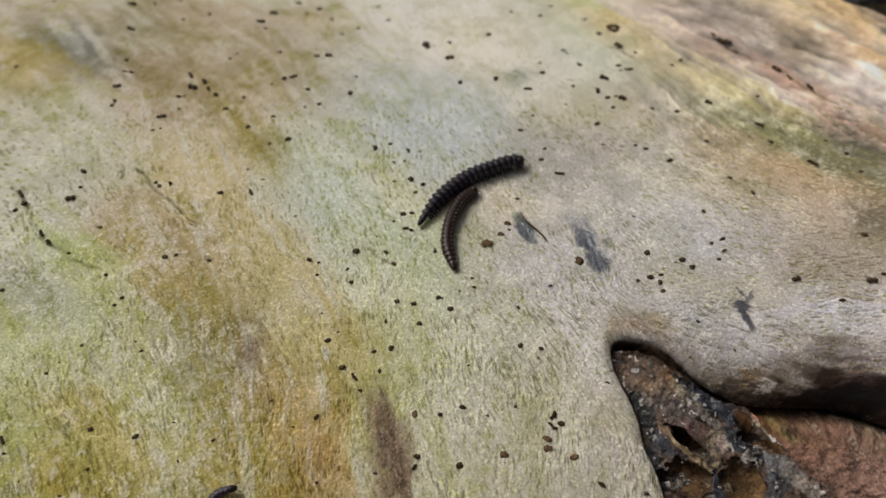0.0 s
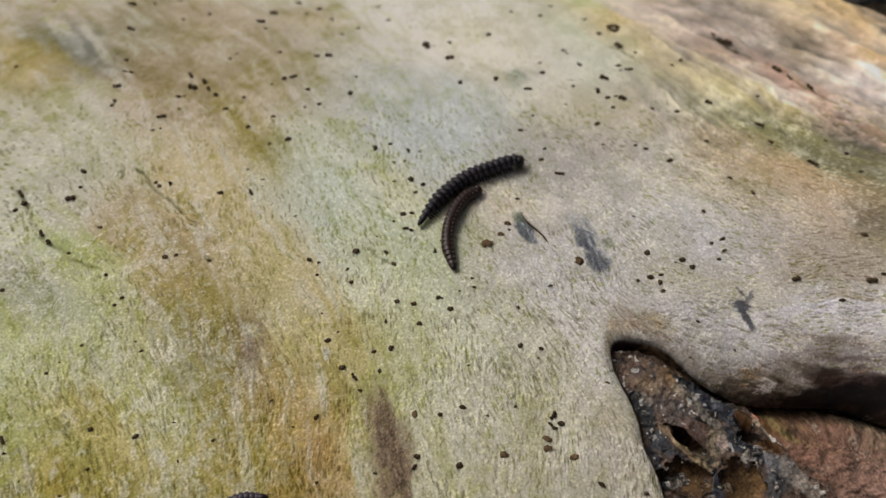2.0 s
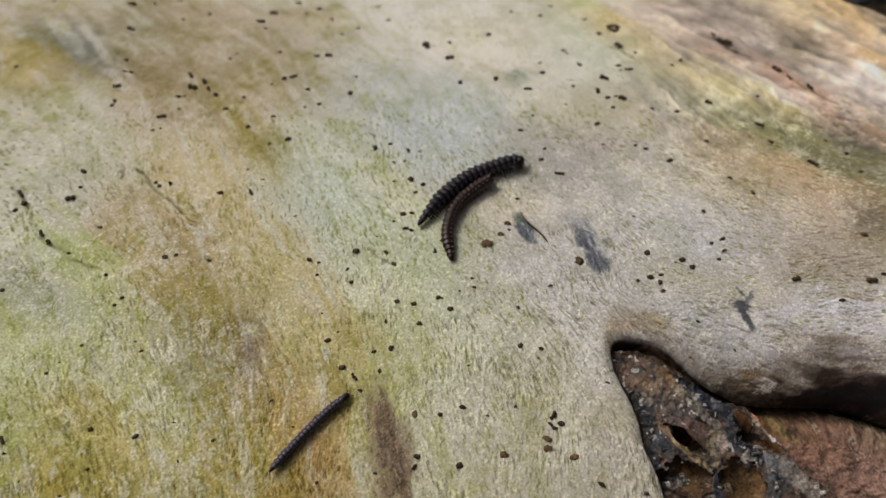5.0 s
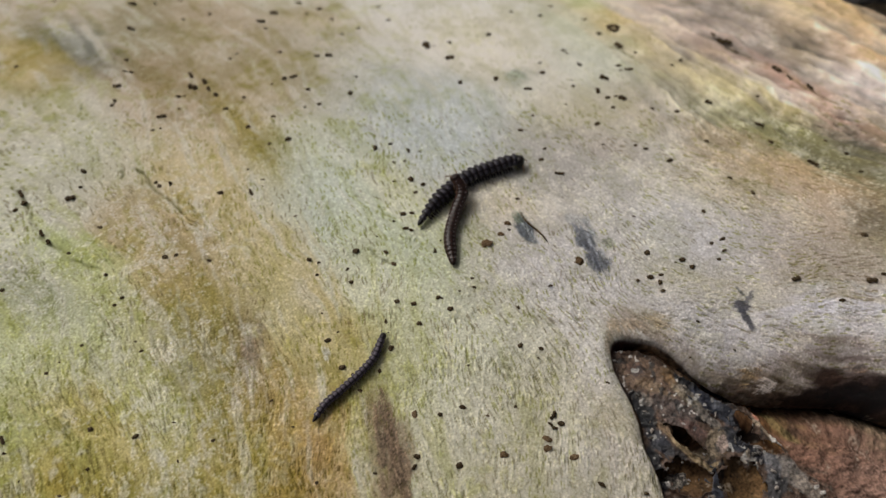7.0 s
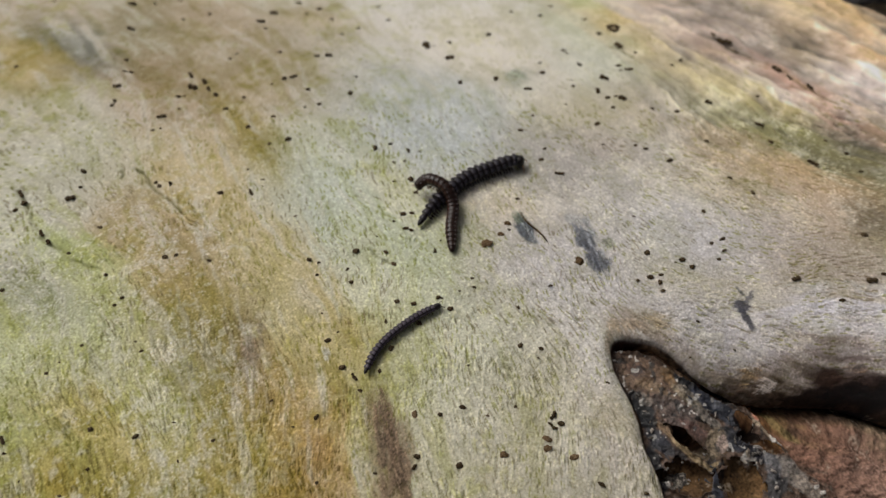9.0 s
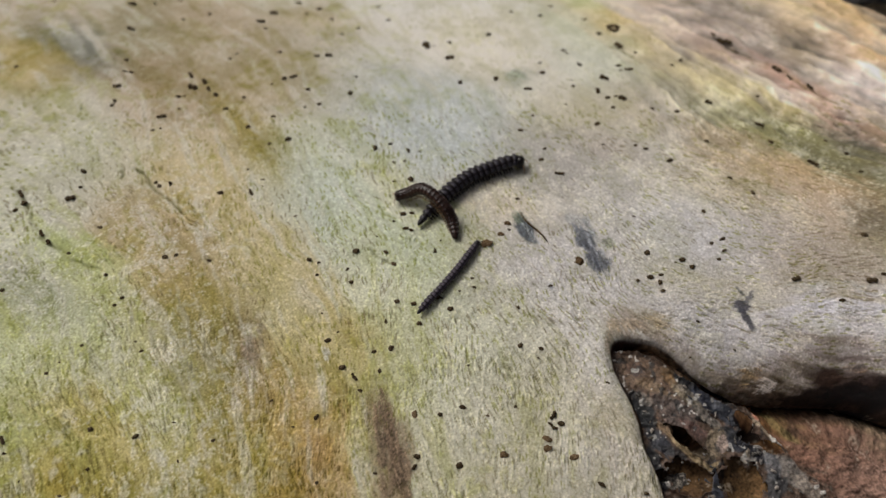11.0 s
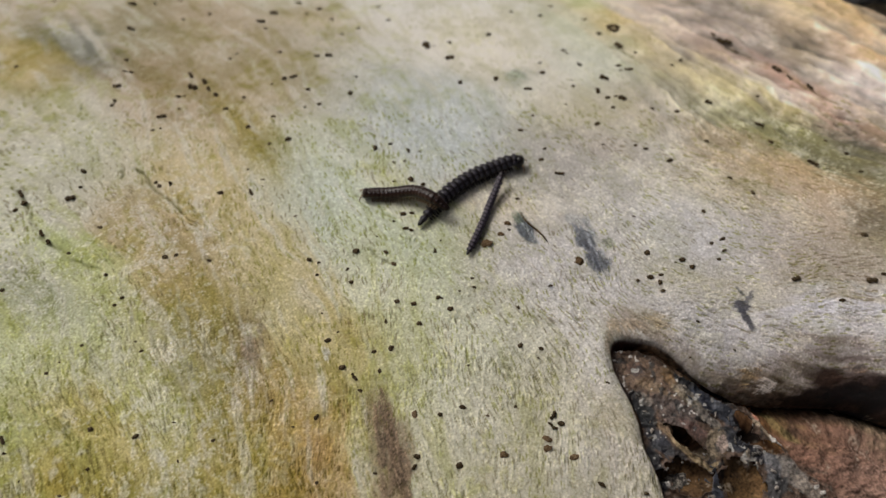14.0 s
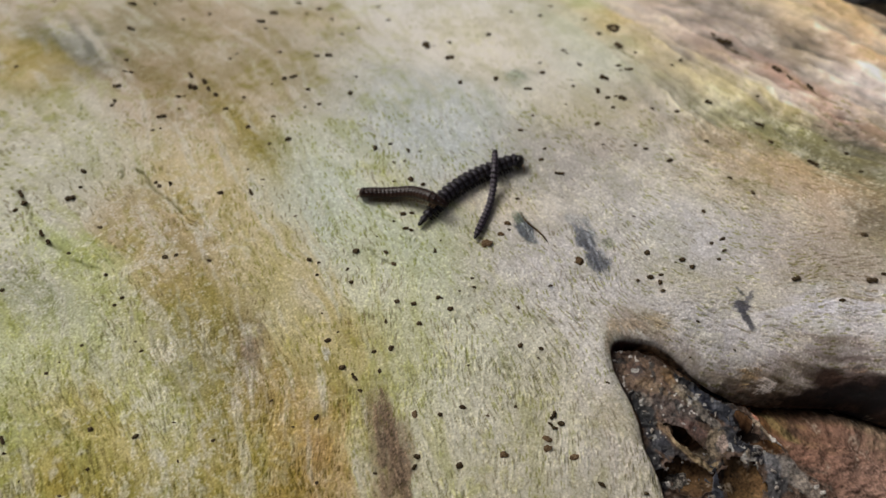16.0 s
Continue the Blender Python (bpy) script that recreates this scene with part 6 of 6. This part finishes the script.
    climbing.at(13, (1.32, 6.16, 1.27), (-0.41, 7.77, 2.69), (-2.24, 8.88, 3.32), (-4.32, 10.69, 2.76), (-6.44, 11.7, 1.59), (-8.97, 11.26, 0.77), (-13.76, 11.05, 0.41))
    climbing.at(13.5, (0.71, 6.84, 1.89), (-1.62, 8.53, 3.36), (-4.74, 11.02, 2.37), (-9.39, 11.76, 0.67), (-14.19, 11.49, 0.51))
    climbing.at(14, (0.61, 7.44, 2.1), (-1.83, 8.79, 3.35), (-5.26, 11.24, 2.07), (-9.81, 11.77, 0.66), (-14.72, 11.8, 0.62))
    climbing.at(14.5, (0.41, 7.79, 2.3), (-2.03, 8.92, 3.34), (-5.47, 11.19, 1.97), (-10.02, 11.77, 0.66), (-15.03, 11.85, 0.72))
    climbing.at(16, (0.31, 7.97, 2.4), (-2.13, 8.92, 3.34), (-5.57, 11.06, 1.97), (-10.23, 11.78, 0.65), (-15.23, 11.85, 0.72))
    roaming.at(0, (-41.21, -52.33, -2.68), (-39.54, -49.73, -2.4), (-37.56, -46.7, -2.04), (-35.43, -44.15, -1.71), (-33.4, -41.93, -1.47), (-31.05, -41.23, -1.0))
    roaming.at(0.5, (-41.4, -52.18, -2.67), (-39.65, -49.58, -2.38), (-37.57, -46.62, -2.04), (-35.28, -44.07, -1.7), (-33.08, -41.85, -1.46), (-30.48, -41.28, -1.11))
    roaming.at(1, (-41.31, -51.74, -2.62), (-39.46, -49.21, -2.34), (-37.18, -46.47, -2.01), (-34.82, -43.76, -1.65), (-32.63, -41.45, -1.42), (-29.88, -41.5, -1.23))
    roaming.at(1.5, (-41.12, -51.0, -2.55), (-39.07, -48.6, -2.27), (-36.63, -46.24, -1.97), (-34.04, -43.99, -1.68), (-31.19, -42.17, -1.51), (-28.12, -42.43, -1.42))
    roaming.at(2, (-40.51, -50.26, -2.46), (-38.21, -47.84, -2.18), (-35.71, -45.71, -1.89), (-32.98, -43.83, -1.68), (-29.82, -42.41, -1.52), (-26.3, -42.49, -1.54))
    roaming.at(2.5, (-39.37, -48.76, -2.28), (-37.01, -46.47, -2.0), (-34.21, -44.54, -1.74), (-31.02, -42.88, -1.59), (-27.5, -41.45, -1.44), (-24.31, -40.3, -0.75))
    roaming.at(3, (-37.59, -46.47, -2.02), (-34.99, -44.93, -1.79), (-32.07, -43.2, -1.62), (-28.51, -41.45, -1.43), (-25.55, -39.17, -1.24), (-22.68, -37.26, -1.08))
    roaming.at(3.5, (-34.2, -44.62, -1.75), (-31.67, -43.04, -1.61), (-28.54, -41.21, -1.41), (-25.84, -38.92, -1.22), (-23.74, -36.0, -1.0), (-22.16, -33.74, -0.94))
    roaming.at(4.0, (-30.01, -42.89, -1.57), (-28.3, -41.12, -1.41), (-26.16, -39.09, -1.23), (-23.84, -36.76, -1.04), (-21.52, -34.09, -0.94), (-19.4, -31.38, -0.8))
    roaming.at(4.2, (-28.95, -41.93, -1.47), (-27.23, -40.15, -1.33), (-25.15, -38.18, -1.16), (-23.0, -35.74, -0.99), (-20.82, -33.14, -0.9), (-18.77, -30.49, -0.76))
    roaming.at(5.2, (-24.98, -37.34, -1.1), (-23.31, -35.22, -0.97), (-21.3, -32.7, -0.88), (-19.05, -30.22, -0.74), (-16.74, -27.96, -0.64), (-14.37, -26.02, -0.56))
    roaming.at(6.3, (-21.27, -32.08, -0.85), (-19.61, -29.86, -0.72), (-17.6, -27.22, -0.6), (-15.44, -24.62, -0.47), (-13.12, -22.46, -0.32), (-10.89, -21.14, -0.2))
    roaming.at(6.7, (-19.9, -30.67, -0.75), (-18.5, -28.32, -0.66), (-16.27, -25.66, -0.51), (-13.79, -23.4, -0.4), (-11.36, -20.95, -0.19), (-9.43, -18.7, -0.08))
    roaming.at(7.0, (-19.92, -30.55, -0.83), (-18.49, -28.32, -0.65), (-16.06, -26.05, -0.47), (-13.59, -23.64, -0.30), (-11.35, -20.97, -0.13), (-10.44, -18.64, 0.00), (-9.78, -16.65, 0.10))
    roaming.at(7.5, (-18.30, -28.50, -0.66), (-16.81, -26.97, -0.54), (-15.20, -25.41, -0.42), (-13.41, -23.64, -0.30), (-11.78, -21.65, -0.17), (-10.43, -19.03, -0.02), (-9.31, -16.85, 0.09), (-7.85, -15.75, 0.15))
    roaming.at(8.0, (-16.39, -26.58, -0.56), (-14.37, -24.43, -0.47), (-12.14, -21.8, -0.26), (-10.36, -18.6, -0.08), (-8.06, -15.58, 0.0), (-5.37, -14.06, 0.09))
    roaming.at(8.5, (-14.46, -24.52, -0.48), (-12.77, -22.09, -0.28), (-10.97, -19.39, -0.11), (-8.68, -16.49, -0.03), (-5.65, -14.26, 0.08), (-2.46, -13.15, 0.18))
    roaming.at(9.0, (-12.37, -22.75, -0.33), (-11.3, -20.17, -0.15), (-9.39, -17.5, -0.05), (-6.76, -15.08, 0.04), (-3.69, -12.93, 0.16), (-0.67, -11.39, 0.27))
    roaming.at(9.2, (-12.04, -22.0, -0.27), (-10.87, -19.59, -0.12), (-8.84, -17.1, -0.04), (-6.2, -14.77, 0.06), (-3.03, -12.73, 0.17), (0.29, -11.2, 0.3))
    roaming.at(10.2, (-7.36, -16.8, -0.01), (-5.36, -14.57, 0.08), (-3.13, -12.1, 0.19), (-0.86, -9.26, 0.32), (1.26, -6.25, 0.46), (3.73, -3.93, 0.55))
    roaming.at(11.3, (-2.58, -10.73, 0.24), (-0.77, -8.29, 0.34), (1.27, -5.8, 0.47), (3.35, -3.0, 0.53), (5.38, -0.06, 0.66), (7.06, 2.96, 0.6))
    roaming.at(12.0, (0.58, -7.33, 0.41), (2.34, -4.93, 0.51), (4.05, -2.22, 0.57), (5.7, 0.9, 0.64), (6.99, 4.18, 0.57), (8.52, 7.38, 0.58))
    roaming.at(12.5, (3.13, -4.6, 0.53), (4.25, -1.99, 0.58), (5.59, 0.78, 0.64), (6.68, 4.07, 0.56), (7.7, 7.52, 0.56), (9.16, 10.98, 0.51))
    roaming.at(13.0, (3.95, -1.98, 0.56), (5.09, 0.31, 0.63), (6.36, 3.34, 0.57), (7.68, 6.9, 0.56), (9.15, 10.58, 0.53), (10.73, 13.78, 0.58))
    roaming.at(13.5, (3.85, -2.1, 0.56), (4.98, 0.2, 0.63), (6.26, 3.22, 0.57), (7.78, 6.89, 0.56), (9.25, 10.58, 0.53), (11.04, 13.84, 0.67))
    roaming.at(14.0, (4.46, -0.96, 0.61), (5.61, 1.51, 0.61), (7.01, 4.92, 0.56), (8.35, 8.65, 0.57), (9.68, 12.03, 1.18), (11.01, 15.33, 2.18))
    roaming.at(14.5, (5.38, 0.3, 0.65), (6.35, 2.85, 0.58), (7.66, 6.15, 0.56), (9.02, 10.12, 0.64), (9.9, 13.19, 1.71), (10.04, 16.31, 3.12))
    roaming.at(15.0, (5.92, 1.75, 0.61), (7.22, 5.04, 0.57), (8.67, 8.77, 0.57), (9.48, 12.36, 1.26), (9.6, 15.24, 2.79), (9.51, 19.02, 3.08))
    roaming.at(15.5, (5.83, 2.12, 0.59), (7.12, 5.17, 0.56), (8.57, 8.9, 0.57), (9.38, 12.56, 1.35), (9.6, 15.35, 2.98), (9.74, 19.45, 3.05))
    roaming.at(16, (5.83, 2.37, 0.58), (7.02, 5.29, 0.56), (8.47, 9.03, 0.56), (9.28, 12.69, 1.34), (9.5, 15.63, 2.97), (9.77, 19.97, 2.92))
    for body in (resting, climbing, roaming):
        body.drive()


motions()
